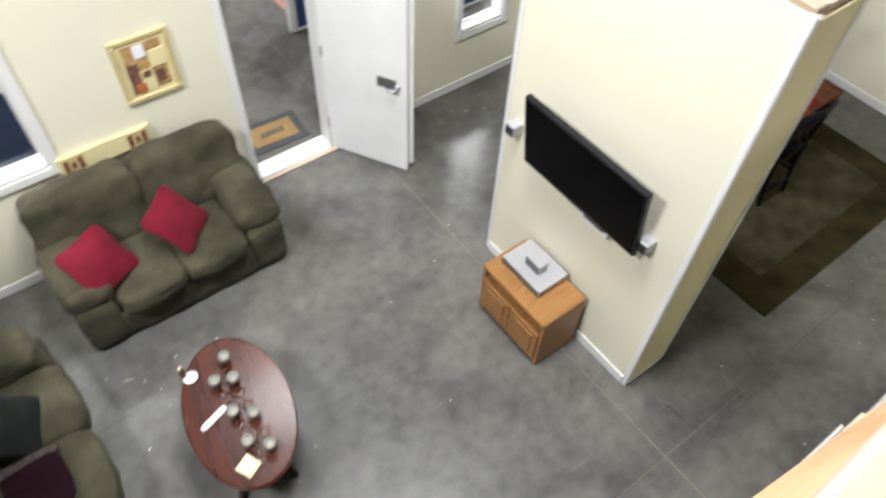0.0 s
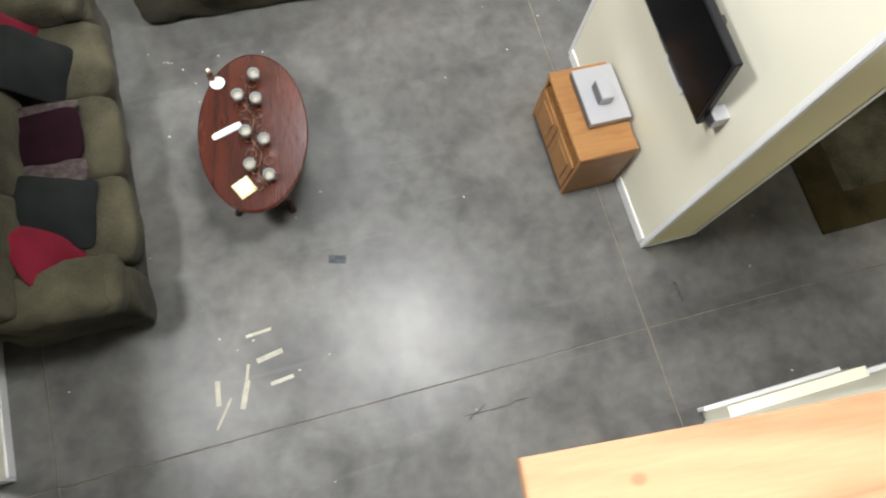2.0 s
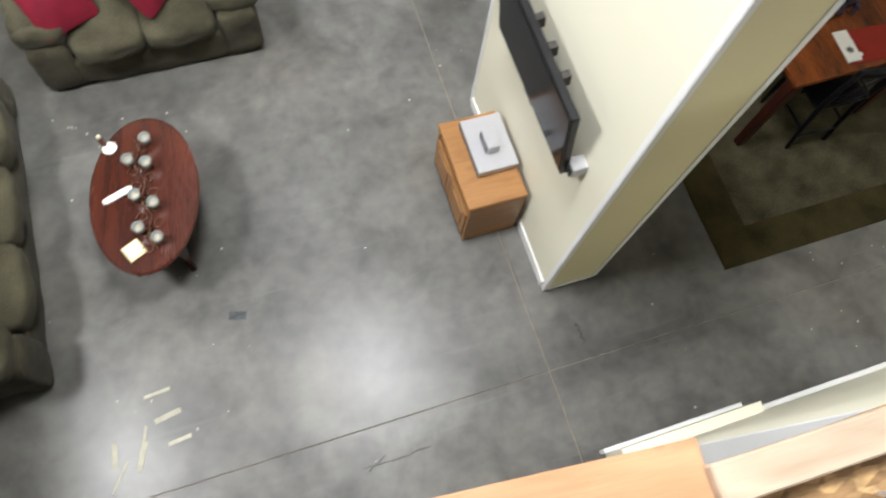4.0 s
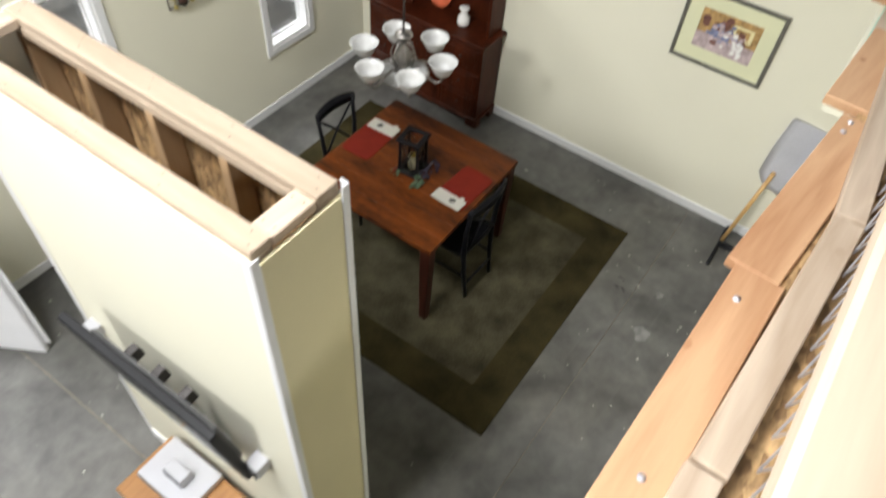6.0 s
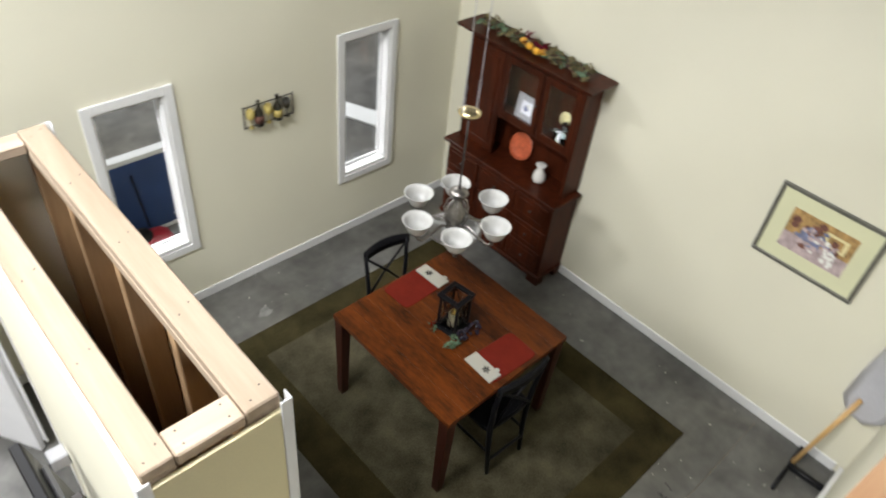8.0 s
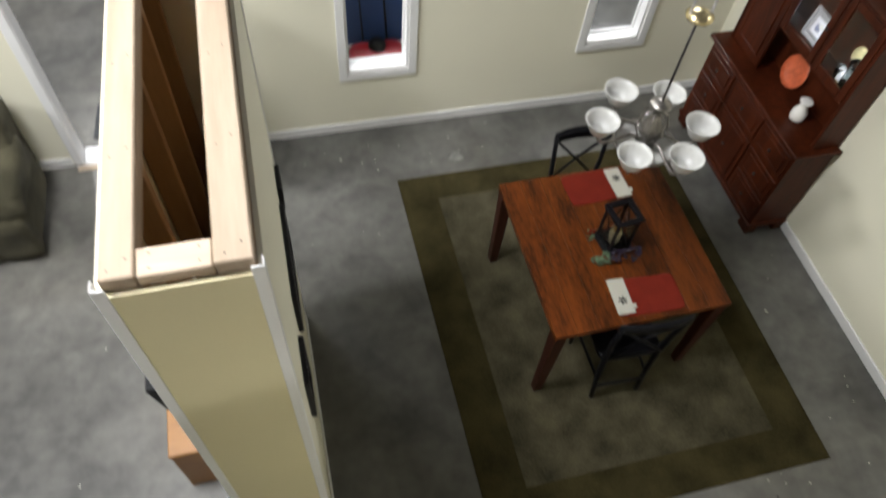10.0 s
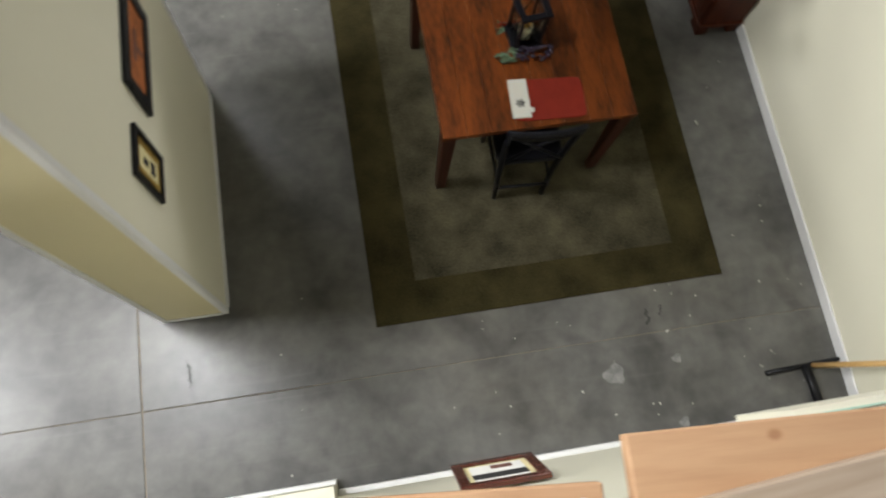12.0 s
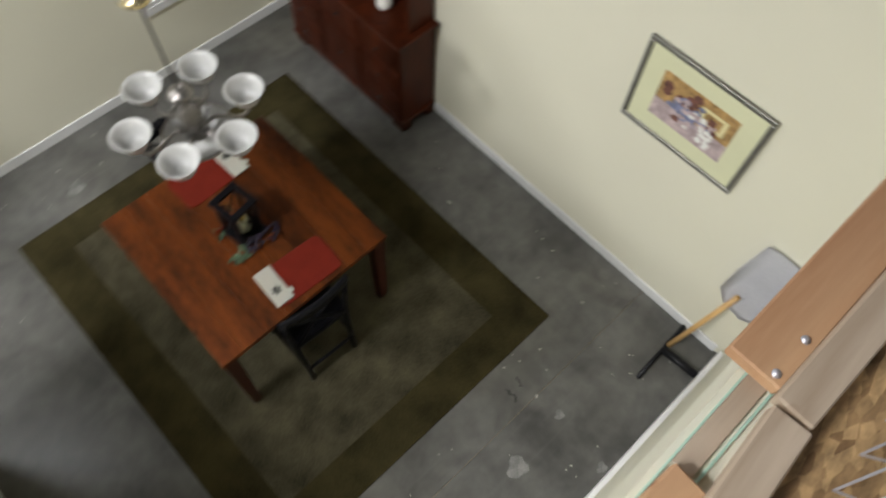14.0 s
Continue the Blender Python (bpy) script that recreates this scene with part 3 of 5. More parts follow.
part("end_trim", box(2.972, 2.989, 0.06, SFACE + 0.004, 0, 2.72, 0.003), WHITE, wall_south)
part("drywall", box(2.99, EAST, 0.05, 0.063, 0, 2.735), PAINT, wall_south)
part("top_plate", box(2.99, EAST, 0.065, SFACE - 0.015, 2.70, 2.738, 0.003), PINE_X, wall_south, "pale pine top plate")
part("stud", box(2.99, 3.028, 0.065, SFACE - 0.015, 0, 2.698, 0.003), PINE_Z, wall_south)
part("furring", box(2.99, 3.86, SFACE + 0.001, 0.225, 0, 0.30), PAINT, wall_south)
part("header", box(4.95, EAST - 0.01, SFACE + 0.001, 0.302, 2.50, 2.735), PAINT, wall_south)
part("header_strip", box(5.14, EAST - 0.01, 0.238, 0.283, 2.7355, 2.7415, 0.001), PINE_X, wall_south, "pale pine strip")
part("paper_edge", box(4.95, EAST - 0.01, 0.284, 0.288, 2.7355, 2.740), GREENBOARD, wall_south, "green drywall paper edge")
part("paper_edge", box(5.14, EAST - 0.01, 0.225, 0.230, 2.7355, 2.740), GREENBOARD, wall_south, "green drywall paper edge")
baseboard("baseboard", 2.962, 3.86, 0.2255, 0.25, 0.09)
baseboard("baseboard", 3.865, EAST - 0.02, SFACE + 0.0005, 0.196, 0.09)

# ---- walkway with its guard ----
walkway = thing("walkway", "raised timber walkway with strand board deck", "walkway", kind="structure")
part("deck", box(-3.0, 10.0, -1.2, 0.20, 2.74, 2.765), OSB, walkway, "oriented strand board deck")
part("marker_line", box(2.87, 3.02, 0.0, 0.009, 2.765, 2.7662), RIBBON, walkway, "teal paint line")
for i in range(14):
    part("joist", box(-2.9 + i * 0.95, -2.862 + i * 0.95, -1.2, 0.03, 2.55, 2.739, 0.003), PINE, walkway)
for x0, x1, ya, yb, w in ((1.325, 2.30, 0.358, 0.262, 0.28), (2.95, 3.735, 0.318, 0.292, 0.13), (3.74, 4.545, 0.318, 0.238, 0.14), (4.60, 5.13, 0.312, 0.280, 0.15), (5.38, 6.88, 0.345, 0.330, 0.12)):
    bm = box(0, x1 - x0, -w, 0, 0, 0.038, 0.004)
    part("cap_board", bm, FIR, walkway, "orange fir cap board", False, pose(x0, ya, 2.742, 0, 0, math.degrees(math.atan2(yb - ya, x1 - x0))))
for x0, y0, x1, y1, lift in ((-3.0, 0.02, 2.26, 0.02, 0), (2.28, 0.17, 3.14, 0.15, 0.016), (3.15, 0.145, 4.02, 0.10, 0.016), (4.03, 0.10, 5.33, 0.185, 0.016), (5.34, 0.19, 6.85, 0.165, 0.016), (6.9, 0.10, 9.0, 0.10, 0)):
    bm = box(0, math.hypot(x1 - x0, y1 - y0), -0.04, 0.04, 2.766 + lift, 2.804 + lift, 0.004)
    part("bottom_rail", bm, PINE_X, walkway, "pale pine bottom rail", False, pose(x0, y0, 0, 0, 0, math.degrees(math.atan2(y1 - y0, x1 - x0))))
for x in (-2.2, 0.0, 2.2, 4.2, 7.4):
    part("post", box(x, x + 0.038, -0.02, 0.02, 2.766, 3.70, 0.003), PINE_Z, walkway)
for x0, x1, y1 in ((-3.0, 1.15, 0.345), (2.30, 3.60, 0.225), (3.605, 9.0, 0.0)):
    part("top_rail", box(x0, x1, y1 - 0.14, y1, 3.70, 3.738, 0.006), PINE_X, walkway, "pale pine top rail")
bm = bmesh.new()
for i in range(100):
    x = -2.0 + i * 0.09
    for sd in (-1, 1):
        tube([(x, 0.06, 2.79), (x + sd * 0.30, -0.02, 3.66)], 0.0026, 5, bm)
tagged(part("wire_mesh", bm, STEEL, walkway, "galvanised diamond wire mesh"), kind="stuff")
for x, y, z in ((3.07, 0.245, 2.7805), (3.62, 0.25, 2.7805), (4.44, 0.215, 2.7805), (4.50, 0.208, 2.7805), (5.40, 0.25, 2.7805), (5.50, 0.25, 2.7805)):
    part("bolt", lathe([(0.010, 0), (0.010, 0.0015), (0.0055, 0.002), (0.0055, 0.005), (0.003, 0.006)], 10, m=pose(x, y, z)), STEEL, walkway, "zinc bolt and washer", True)


# ---- hall seen through the openings ----
def blue_panel(x0, x1, y, h):
    p = thing("blue_partition", "low blue partition with white edge on the hall floor", "partition", pose(0, y, 0), group="blue partitions in the hall")
    part("panel", box(x0, x1, 0, 0.05, 0.02, h, 0.004), BLUE, p)
    part("cap", box(x0 - 0.02, x1 + 0.02, -0.02, 0.07, h, h + 0.045, 0.006), WHITE, p, "white cap rail")
    for x in (x0, x1):
        part("post", box(x - 0.035, x + 0.035, -0.012, 0.062, 0, h, 0.004), WHITE, p, "white edge post")
    part("foot_rail", box(x0 + 0.036, x1 - 0.036, -0.012, 0.0, 0.0, 0.03, 0.002), WHITE, p)


blue_panel(3.60, 4.95, 5.20, 0.74)
blue_panel(3.13, 3.50, 5.78, 0.74)
blue_panel(-1.3, 1.1, 5.2, 0.83)
plank = lone("white_board", box(-0.13, 0.13, -0.75, 0.75, 0, 0.03, 0.004), WHITE, "long white board lying on the hall floor", "board", pose(7.02, 5.75, 0, 0, 0, 24))
mower = thing("push_cart", "red and black cart on the hall floor", "cart", pose(4.25, 4.93, 0))
part("deck", puff(0.46, 0.24, 0.15, 4, 5, 0.1, 0.0, m=pose(0, 0, 0.12)), REDPL, mower, "red plastic body")
part("engine", lathe([(0.07, 0.16), (0.075, 0.24), (0.05, 0.27), (0.02, 0.28)], 14), BLACK, mower, "", True)
for sx in (-1, 1):
    part("wheel", lathe([(0.03, 0), (0.06, 0.004), (0.06, 0.036), (0.03, 0.04)], 16, m=pose(sx * 0.25, 0, 0.06, 90)), BLACK, mower, "", True)
part("handle", tube([(-0.1, 0.1, 0.2), (-0.1, 0.28, 0.62), (0.1, 0.28, 0.62), (0.1, 0.1, 0.2)], 0.010), BLACK, mower, "", True)
plant = thing("potted_plant", "dark leafy plant on the hall floor", "plant", pose(6.50, 6.60, 0))
part("pot", shell([(0.07, 0), (0.10, 0.16)], 0.01), RUBBER, plant, "", True)
bm = bmesh.new()
for i in range(26):
    a, r = i * 2.4, 0.06 + 0.011 * i
    base = Vector((math.cos(a) * 0.02, math.sin(a) * 0.02, 0.16))
    tip = Vector((math.cos(a) * r, math.sin(a) * r, 0.50 - 0.008 * i))
    side = Vector((-math.sin(a), math.cos(a), 0)) * 0.028
    mid = (base + tip) / 2 + Vector((0, 0, 0.07))
    vs = [bm.verts.new(p) for p in (base, mid - side, tip, mid + side)]
    bm.faces.new(vs)
part("leaves", bm, LEAF, plant, "dark green leaves")
lone("painted_line", box(-0.03, 0.03, -0.60, 0.60, 0, 0.0015), PINKLINE, "faded pink painted line on the hall floor", "floor marking", pose(3.22, 6.75, 0, 0, 0, 3))
doormat = thing("doormat", "tan coir doormat with dark rubber border", "mat", pose(2.27, 4.645, 0, 0, 0, -3))
part("border", box(-0.265, 0.265, -0.18, 0.18, 0, 0.010, 0.004), RUBBER, doormat, "dark patterned rubber border")
part("pad", box(-0.195, 0.195, -0.118, 0.118, 0.010, 0.016, 0.003), COIR, doormat)
bm = bmesh.new()
for i in range(5):
    bx(bm, -0.10 + i * 0.042, -0.072 + i * 0.042, -0.03, 0.03, 0.016, 0.0175)
part("print", bm, RUBBER, doormat, "faded dark lettering")


# ---- living room ----
def sofa(width, depth, seats, name, label, m):
    """A stuffed two- or three-seat sofa facing -y; the origin lies at the middle of its foot."""
    s = thing(name, label, "sofa", m)
    aw = 0.27
    inner = width - 2 * aw
    part("base", puff(width - 0.06, depth - 0.16, 0.30, 9, 10, 0.0, 0.006, 1.0, m=pose(0, -0.03, 0.17)), OLIVE, s)
    part("skirt", puff(inner + 0.1, 0.12, 0.26, 6, 12, 0.02, 0.012, 5.0, m=pose(0, -depth / 2 + 0.11, 0.14)), OLIVE, s)
    part("back_frame", puff(width - 0.14, 0.20, 0.78, 9, 10, 0.0, 0.008, 2.0, m=pose(0, depth / 2 - 0.11, 0.45)), OLIVE, s)
    w = inner / seats
    bw = (width - 0.06) / seats
    for i in range(seats):
        x = -inner / 2 + w * (i + 0.5)
        part("seat_cushion", puff(w + 0.02, depth - 0.28, 0.19, 6, 18, 0.07, 0.014, 3.0 + i, m=pose(x, -0.14, 0.385, 4)), OLIVE, s)
        part("back_cushion", puff(bw + 0.01, 0.25, 0.50, 7.5, 20, 0.05, 0.019, 7.0 + i, m=pose(-(width - 0.06) / 2 + bw * (i + 0.5), depth / 2 - 0.24, 0.685, -16)), OLIVE, s)
        part("back_roll", puff(bw - 0.02, 0.22, 0.18, 3.4, 14, 0.04, 0.013, 17.0 + i, m=pose(-(width - 0.06) / 2 + bw * (i + 0.5), depth / 2 - 0.30, 0.52, -10)), OLIVE, s)
    for sx in (-1, 1):
        ax = sx * (width / 2 - aw / 2)
        part("armrest", puff(aw + 0.05, depth - 0.30, 0.22, 3.8, 16, 0.09, 0.016, 11.0 + sx, m=pose(ax, -0.05, 0.545, 7)), OLIVE, s)
        part("arm_side", puff(aw - 0.02, depth - 0.22, 0.40, 8, 10, 0.02, 0.010, 15.0 + sx, m=pose(ax, -0.05, 0.29)), OLIVE, s)
        part("arm_roll", puff(aw + 0.04, 0.17, 0.17, 3.0, 12, 0.06, 0.018, 19.0 + sx, m=pose(ax, -depth / 2 + 0.15, 0.515)), OLIVE, s)
        part("arm_front", puff(aw - 0.01, 0.14, 0.40, 5, 12, 0.04, 0.014, 13.0 + sx, m=pose(ax, -depth / 2 + 0.11, 0.235)), OLIVE, s)
    return s


def pillow(size, mat, label, m, thick=0.15, seed=0.0):
    return lone("throw_pillow", puff(size, size, thick, 6, 12, 0, 0.007, seed, 0.85), mat, label, "pillow", m, group="throw pillows", smooth=True)


LOW = Matrix.Diagonal((1, 1, 0.93, 1))
sofa(1.42, 0.86, 2, "loveseat", "olive green microfibre two-seat sofa against the wall", pose(1.045, 3.805, 0) @ LOW)
pillow(0.39, RED, "crimson square throw pillow on the loveseat", pose(0.622, 3.63, 0.59, 40, 4, 30), seed=1)
pillow(0.39, RED, "crimson square throw pillow on the loveseat", pose(1.146, 3.676, 0.59, 42, 0, 45), seed=2)
sofa(2.02, 0.88, 3, "sofa", "olive green microfibre three-seat sofa along the wall", pose(-0.265, 2.50, 0, 0, 0, 90) @ LOW)
pillow(0.38, RED, "crimson throw pillow against the sofa arm", pose(-0.223, 1.858, 0.54, 40, 0, 115), seed=3)
pillow(0.38, RED, "crimson throw pillow behind a charcoal one", pose(-0.298, 3.086, 0.56, 45, 0, 80), seed=4)
pillow(0.40, CHARCOAL, "charcoal throw pillow with piped edge", pose(-0.167, 2.9, 0.56, 38, 0, 75), seed=5)
pillow(0.42, CHARCOAL, "charcoal flattened throw pillow on the sofa", pose(-0.167, 2.063, 0.508, 14, 0, 80), 0.16, 6)
throw = thing("throw_blanket", "plum velvet throw with lace ends over the sofa seat", "blanket", pose(-0.167, 2.472, 0.465))
part("cloth", puff(0.36, 0.30, 0.035, 6, 10, 0.3, 0.010, 21.0, m=pose(0, 0.03, 0.02)), PLUM, throw)
part("lace_end", puff(0.37, 0.13, 0.03, 6, 10, 0.3, 0.012, 22.0, m=pose(0.0, -0.19, 0.02)), LACE, throw, "taupe lace border")
part("lace_end", puff(0.36, 0.05, 0.03, 6, 8, 0.3, 0.010, 23.0, m=pose(0.0, 0.20, 0.02)), LACE, throw, "taupe lace border")

# coffee table
ct = thing("coffee_table", "oval glossy mahogany coffee table", "table", pose(0.877, 2.335, 0, 0, 0, -10))


def oval(a, b, z0, z1, bevel):
    bm = lathe([(1 - bevel, z0), (1, z0 + 0.008), (1, z1 - 0.008), (1 - bevel, z1)], 56)
    for v in bm.verts:
        v.co.x *= a
        v.co.y *= b
    return bm


part("tabletop", oval(0.298, 0.485, 0.412, 0.44, 0.025), MAHOGANY, ct)
part("apron", oval(0.225, 0.40, 0.35, 0.411, 0.02), MAHOGANY, ct)
part("shelf", oval(0.19, 0.35, 0.13, 0.15, 0.02), MAHOGANY, ct)
for sx in (-1, 1):
    for sy in (-1, 1):
        part("leg", tube([(sx * 0.135, sy * 0.27, 0.38), (sx * 0.155, sy * 0.30, 0.24), (sx * 0.135, sy * 0.28, 0.1), (sx * 0.16, sy * 0.32, 0.0)], [0.024, 0.028, 0.018, 0.022], 10), MAHOGANY, ct, "", True)

ZT = 0.44
SMALL = Matrix.Diagonal((0.92, 0.92, 0.92, 1))
candle = thing("candle_holder", "bronze wire scroll candle holder with glass votive cups", "candle holder", pose(0.885, 2.343, ZT) @ SMALL)
cup_pts = [(0.07, 0.32), (-0.05, 0.20), (0.05, 0.155), (-0.05, -0.045), (0.045, -0.12), (-0.065, -0.26), (0.03, -0.35)]
bm = bmesh.new()
tube([(-0.01 + 0.02 * math.sin(k * 0.5), 0.36 - 0.76 * k / 40, 0.012 + 0.006 * math.sin(k * 0.9)) for k in range(41)], 0.004, 6, bm)
for k in range(7):
    y = 0.27 - 0.105 * k
    for sd in (-1, 1):
        tube([(sd * (0.045 + 0.034 * math.cos(q * 0.42) * (1 - q * 0.02)), y + sd * 0.02 + 0.034 * math.sin(q * 0.42) * (1 - q * 0.02), 0.008 + 0.0008 * q) for q in range(15)], 0.003, 5, bm)
part("scroll_frame", bm, BRONZE, candle, "", True)
for cx, cy in cup_pts:
    cup = part("cup", shell([(0.018, 0.040), (0.030, 0.048), (0.036, 0.090)], 0.003, 18), VOTIVE, candle, "clear glass votive cup", True, pose(cx, cy, 0))
    part("wax", lathe([(0.024, 0.050), (0.028, 0.066), (0.001, 0.068)], 14), CANDLEWAX, cup, "", True)
    part("ring", lathe([(0.027, 0.034), (0.031, 0.037), (0.027, 0.041), (0.027, 0.034)], 16, m=pose(cx, cy, 0), cap=False), BRONZE, candle, "", True)
    part("stem", tube([(cx, cy, 0.036), (cx * 0.6, cy, 0.022), (0, cy, 0.012)], 0.0035, 6), BRONZE, candle, "", True)
remote = thing("remote_control", "white handset remote lying on the coffee table", "remote", pose(0.74, 2.353, ZT, 0, 0, 18) @ SMALL)
part("body", puff(0.19, 0.043, 0.02, 5, 6, 0.05, 0, m=pose(0, 0, 0.011)), WARMWHITE, remote)
bm = bmesh.new()
for i in range(6):
    for j in range(3):
        bx(bm, -0.06 + i * 0.016, -0.05 + i * 0.016, -0.013 + j * 0.010, -0.006 + j * 0.010, 0.0205, 0.0225)
part("buttons", bm, SHOVELGREY, remote)
nap = thing("coaster", "square tan coaster with white paper on the coffee table", "coaster", pose(0.768, 2.007, ZT, 0, 0, 25) @ SMALL)
part("pad", box(-0.055, 0.055, -0.055, 0.055, 0, 0.008, 0.003), CREAM, nap)
part("paper", box(-0.042, 0.042, -0.038, 0.045, 0.008, 0.012, 0.003), WARMWHITE, nap, "white paper square")
dish = thing("small_dish", "small white dish on the coffee table", "dish", pose(0.742, 2.66, ZT) @ SMALL)
part("plate", shell([(0.02, 0), (0.045, 0.012)], 0.004), CERAMIC, dish, "", True)
bot = thing("small_bottle", "small dark red bottle with pale cap", "bottle", pose(0.715, 2.695, ZT) @ SMALL)
part("body", lathe([(0.018, 0), (0.02, 0.01), (0.02, 0.055), (0.009, 0.075), (0.009, 0.085)], 16), PRINT_BROWN, bot, "", True)
part("cap", lathe([(0.011, 0.085), (0.011, 0.105), (0.004, 0.107)], 14), WAX, bot, "pale cap", True)


# framed pictures, built flat in the xz plane and facing -y
def picture(name, label, w, h, frame_w, frame_mat, mat_w, mat_mat, blocks, m, depth=0.022):
    p = thing(name, label, "picture", m)
    for nm, lim in (("frame_rail", (-w / 2, w / 2, 0, frame_w)), ("frame_rail", (-w / 2, w / 2, h - frame_w, h)), ("frame_stile", (-w / 2, -w / 2 + frame_w, frame_w, h - frame_w)), ("frame_stile", (w / 2 - frame_w, w / 2, frame_w, h - frame_w))):
        part(nm, box(lim[0], lim[1], -depth, 0, lim[2], lim[3], 0.004), frame_mat, p)
    f = frame_w
    part("matboard", box(-w / 2 + f, w / 2 - f, -depth * 0.5, 0, f, h - f), mat_mat, p)
    g = f + mat_w
    iw, ih = w - 2 * g, h - 2 * g
    canvas = None
    for i, (mat, x0, x1, z0, z1) in enumerate(blocks):
        lim = (-iw / 2 + iw * x0, -iw / 2 + iw * x1, -depth * 0.5 - 0.0012 * (i + 1), -depth * 0.5, g + ih * z0, g + ih * z1)
        if canvas is None:
            canvas = part("print", box(*lim), mat, p)
        elif mat in (PRINT_LILAC, PRINT_BLUE, WARMWHITE) and (x1 - x0) < 0.5:
            r = lathe([(0.5, 0), (0.45, 1)], 9)
            r.transform(Matrix.Translation(((lim[0] + lim[1]) / 2, lim[3], (lim[4] + lim[5]) / 2)) @ Matrix.Diagonal((lim[1] - lim[0], lim[3] - lim[2], lim[5] - lim[4], 1)) @ pose(0, 0, 0, 90))
            part("patch", r, mat, canvas)
        else:
            part("patch", box(*lim), mat, canvas)
    return p


picture("painting", "street scene painting in a pale gilt frame", 0.36, 0.455, 0.031, GILT, 0.027, CREAM,
        [(PRINT_OCHRE, 0, 1, 0, 1), (PRINT_BROWN, 0, 0.28, 0, 0.62), (CREAM, 0.3, 0.62, 0, 0.45), (PRINT_BROWN, 0.66, 0.9, 0.1, 0.36), (CREAM, 0.6, 1, 0.45, 0.8), (SHOVELGREY, 0.28, 0.56, 0.72, 0.98), (PRINT_BROWN, 0.35, 0.55, 0.3, 0.42), (PRINT_RUST, 0.1, 0.34, 0.0, 0.2)], pose(1.405, NORTH - 0.001, 1.10))
plaque = thing("wall_plaque", "cream wall plaque with red patterned ends", "wall decor", pose(0.985, NORTH - 0.002, 0.785) @ Matrix.Diagonal((0.9, 1, 0.9, 1)))
part("panel", box(-0.33, 0.33, -0.03, 0, 0, 0.16, 0.005), CREAM, plaque)
for sx in (-1, 1):
    t = part("tile", box(sx * 0.23 - 0.075, sx * 0.23 + 0.075, -0.036, -0.03, 0.01, 0.15, 0.002), GILT, plaque, "gilt tile with red motif")
    for dx, z0, z1 in ((-0.05, 0.03, 0.13), (0.0, 0.05, 0.10), (0.05, 0.03, 0.13)):
        part("motif", box(sx * 0.23 + dx - 0.012, sx * 0.23 + dx + 0.012, -0.039, -0.036, z0, z1, 0.001), RED, t)

# television, speakers, cabinet
tv = thing("television", "black flat-screen television on the partition wall", "television", pose(2.91, 1.945, 1.185, 0, 0, -90) @ pose(0, 0, 0, 9))
part("bezel", box(-0.44, 0.44, -0.012, 0.03, 0, 0.53, 0.006), BLACK, tv)
part("screen", box(-0.424, 0.424, -0.0145, -0.012, 0.03, 0.514), SCREEN, tv, "dark glossy screen")
part("rear_housing", box(-0.37, 0.37, 0.03, 0.055, 0.05, 0.42, 0.012), GREY_PL, tv)
part("sensor_bar", box(-0.05, 0.05, -0.016, -0.012, 0.006, 0.014), GREY_PL, tv)
for x in (-0.16, 0.0, 0.16):
    part("wall_bracket", box(x - 0.02, x + 0.02, 0.055, 0.105, 0.34, 0.41, 0.003), IRON, tv)


wall_box = thing("cable_box", "small white cable box on the wall behind the television", "cable box", pose(PX0 - 0.001, 1.82, 1.09, 0, 0, -90))
part("case", box(-0.11, 0.11, -0.055, 0, 0, 0.085, 0.004), WHITE, wall_box)
part("vent", box(-0.08, 0.08, -0.0565, -0.055, 0.03, 0.05), GREY_PL, wall_box)


def speaker(m, label="silver cube speaker with dark front on the wall"):
    s = thing("speaker", label, "speaker", m, group="small silver speakers")
    part("case", box(-0.037, 0.037, -0.075, 0, 0, 0.075, 0.005), SILVER, s)
    g = part("grille", box(-0.033, 0.033, -0.081, -0.075, 0.004, 0.071, 0.003), GREY_PL, s, "dark grey grille")
    bm = bmesh.new()
    for i in range(6):
        bx(bm, -0.029, 0.029, -0.0825, -0.081, 0.009 + i * 0.0105, 0.014 + i * 0.0105)
    part("grille_slats", bm, BLACK, g)
    return s


sp = speaker(pose(PX0, 2.555, 1.245, 0, 0, -90))
speaker(pose(PX0, 1.49, 1.235, 0, 0, -90))
cab = thing("tv_cabinet", "small golden oak cabinet below the television", "cabinet", pose(2.788, 2.005, 0, 0, 0, -90))
W, D, Hh = 0.293, 0.182, 0.49
part("top", box(-W, W, -D - 0.012, D - 0.01, Hh - 0.028, Hh, 0.006), OAK, cab)
for sx in (-1, 1):
    part("side_panel", box(sx * (W - 0.012) - 0.012, sx * (W - 0.012) + 0.012, -D, D - 0.015, 0, Hh - 0.028, 0.003), OAK, cab)
part("back_panel", box(-W + 0.025, W - 0.025, D - 0.03, D - 0.02, 0.04, Hh - 0.03), OAK, cab)
part("shelf", box(-W + 0.025, W - 0.025, -D + 0.005, D - 0.03, 0.345, 0.362), OAK, cab)
part("plinth", box(-W + 0.025, W - 0.025, -D + 0.02, -D + 0.04, 0, 0.05), OAK, cab)
part("floor_panel", box(-W + 0.025, W - 0.025, -D + 0.04, D - 0.03, 0.04, 0.055), OAK, cab)
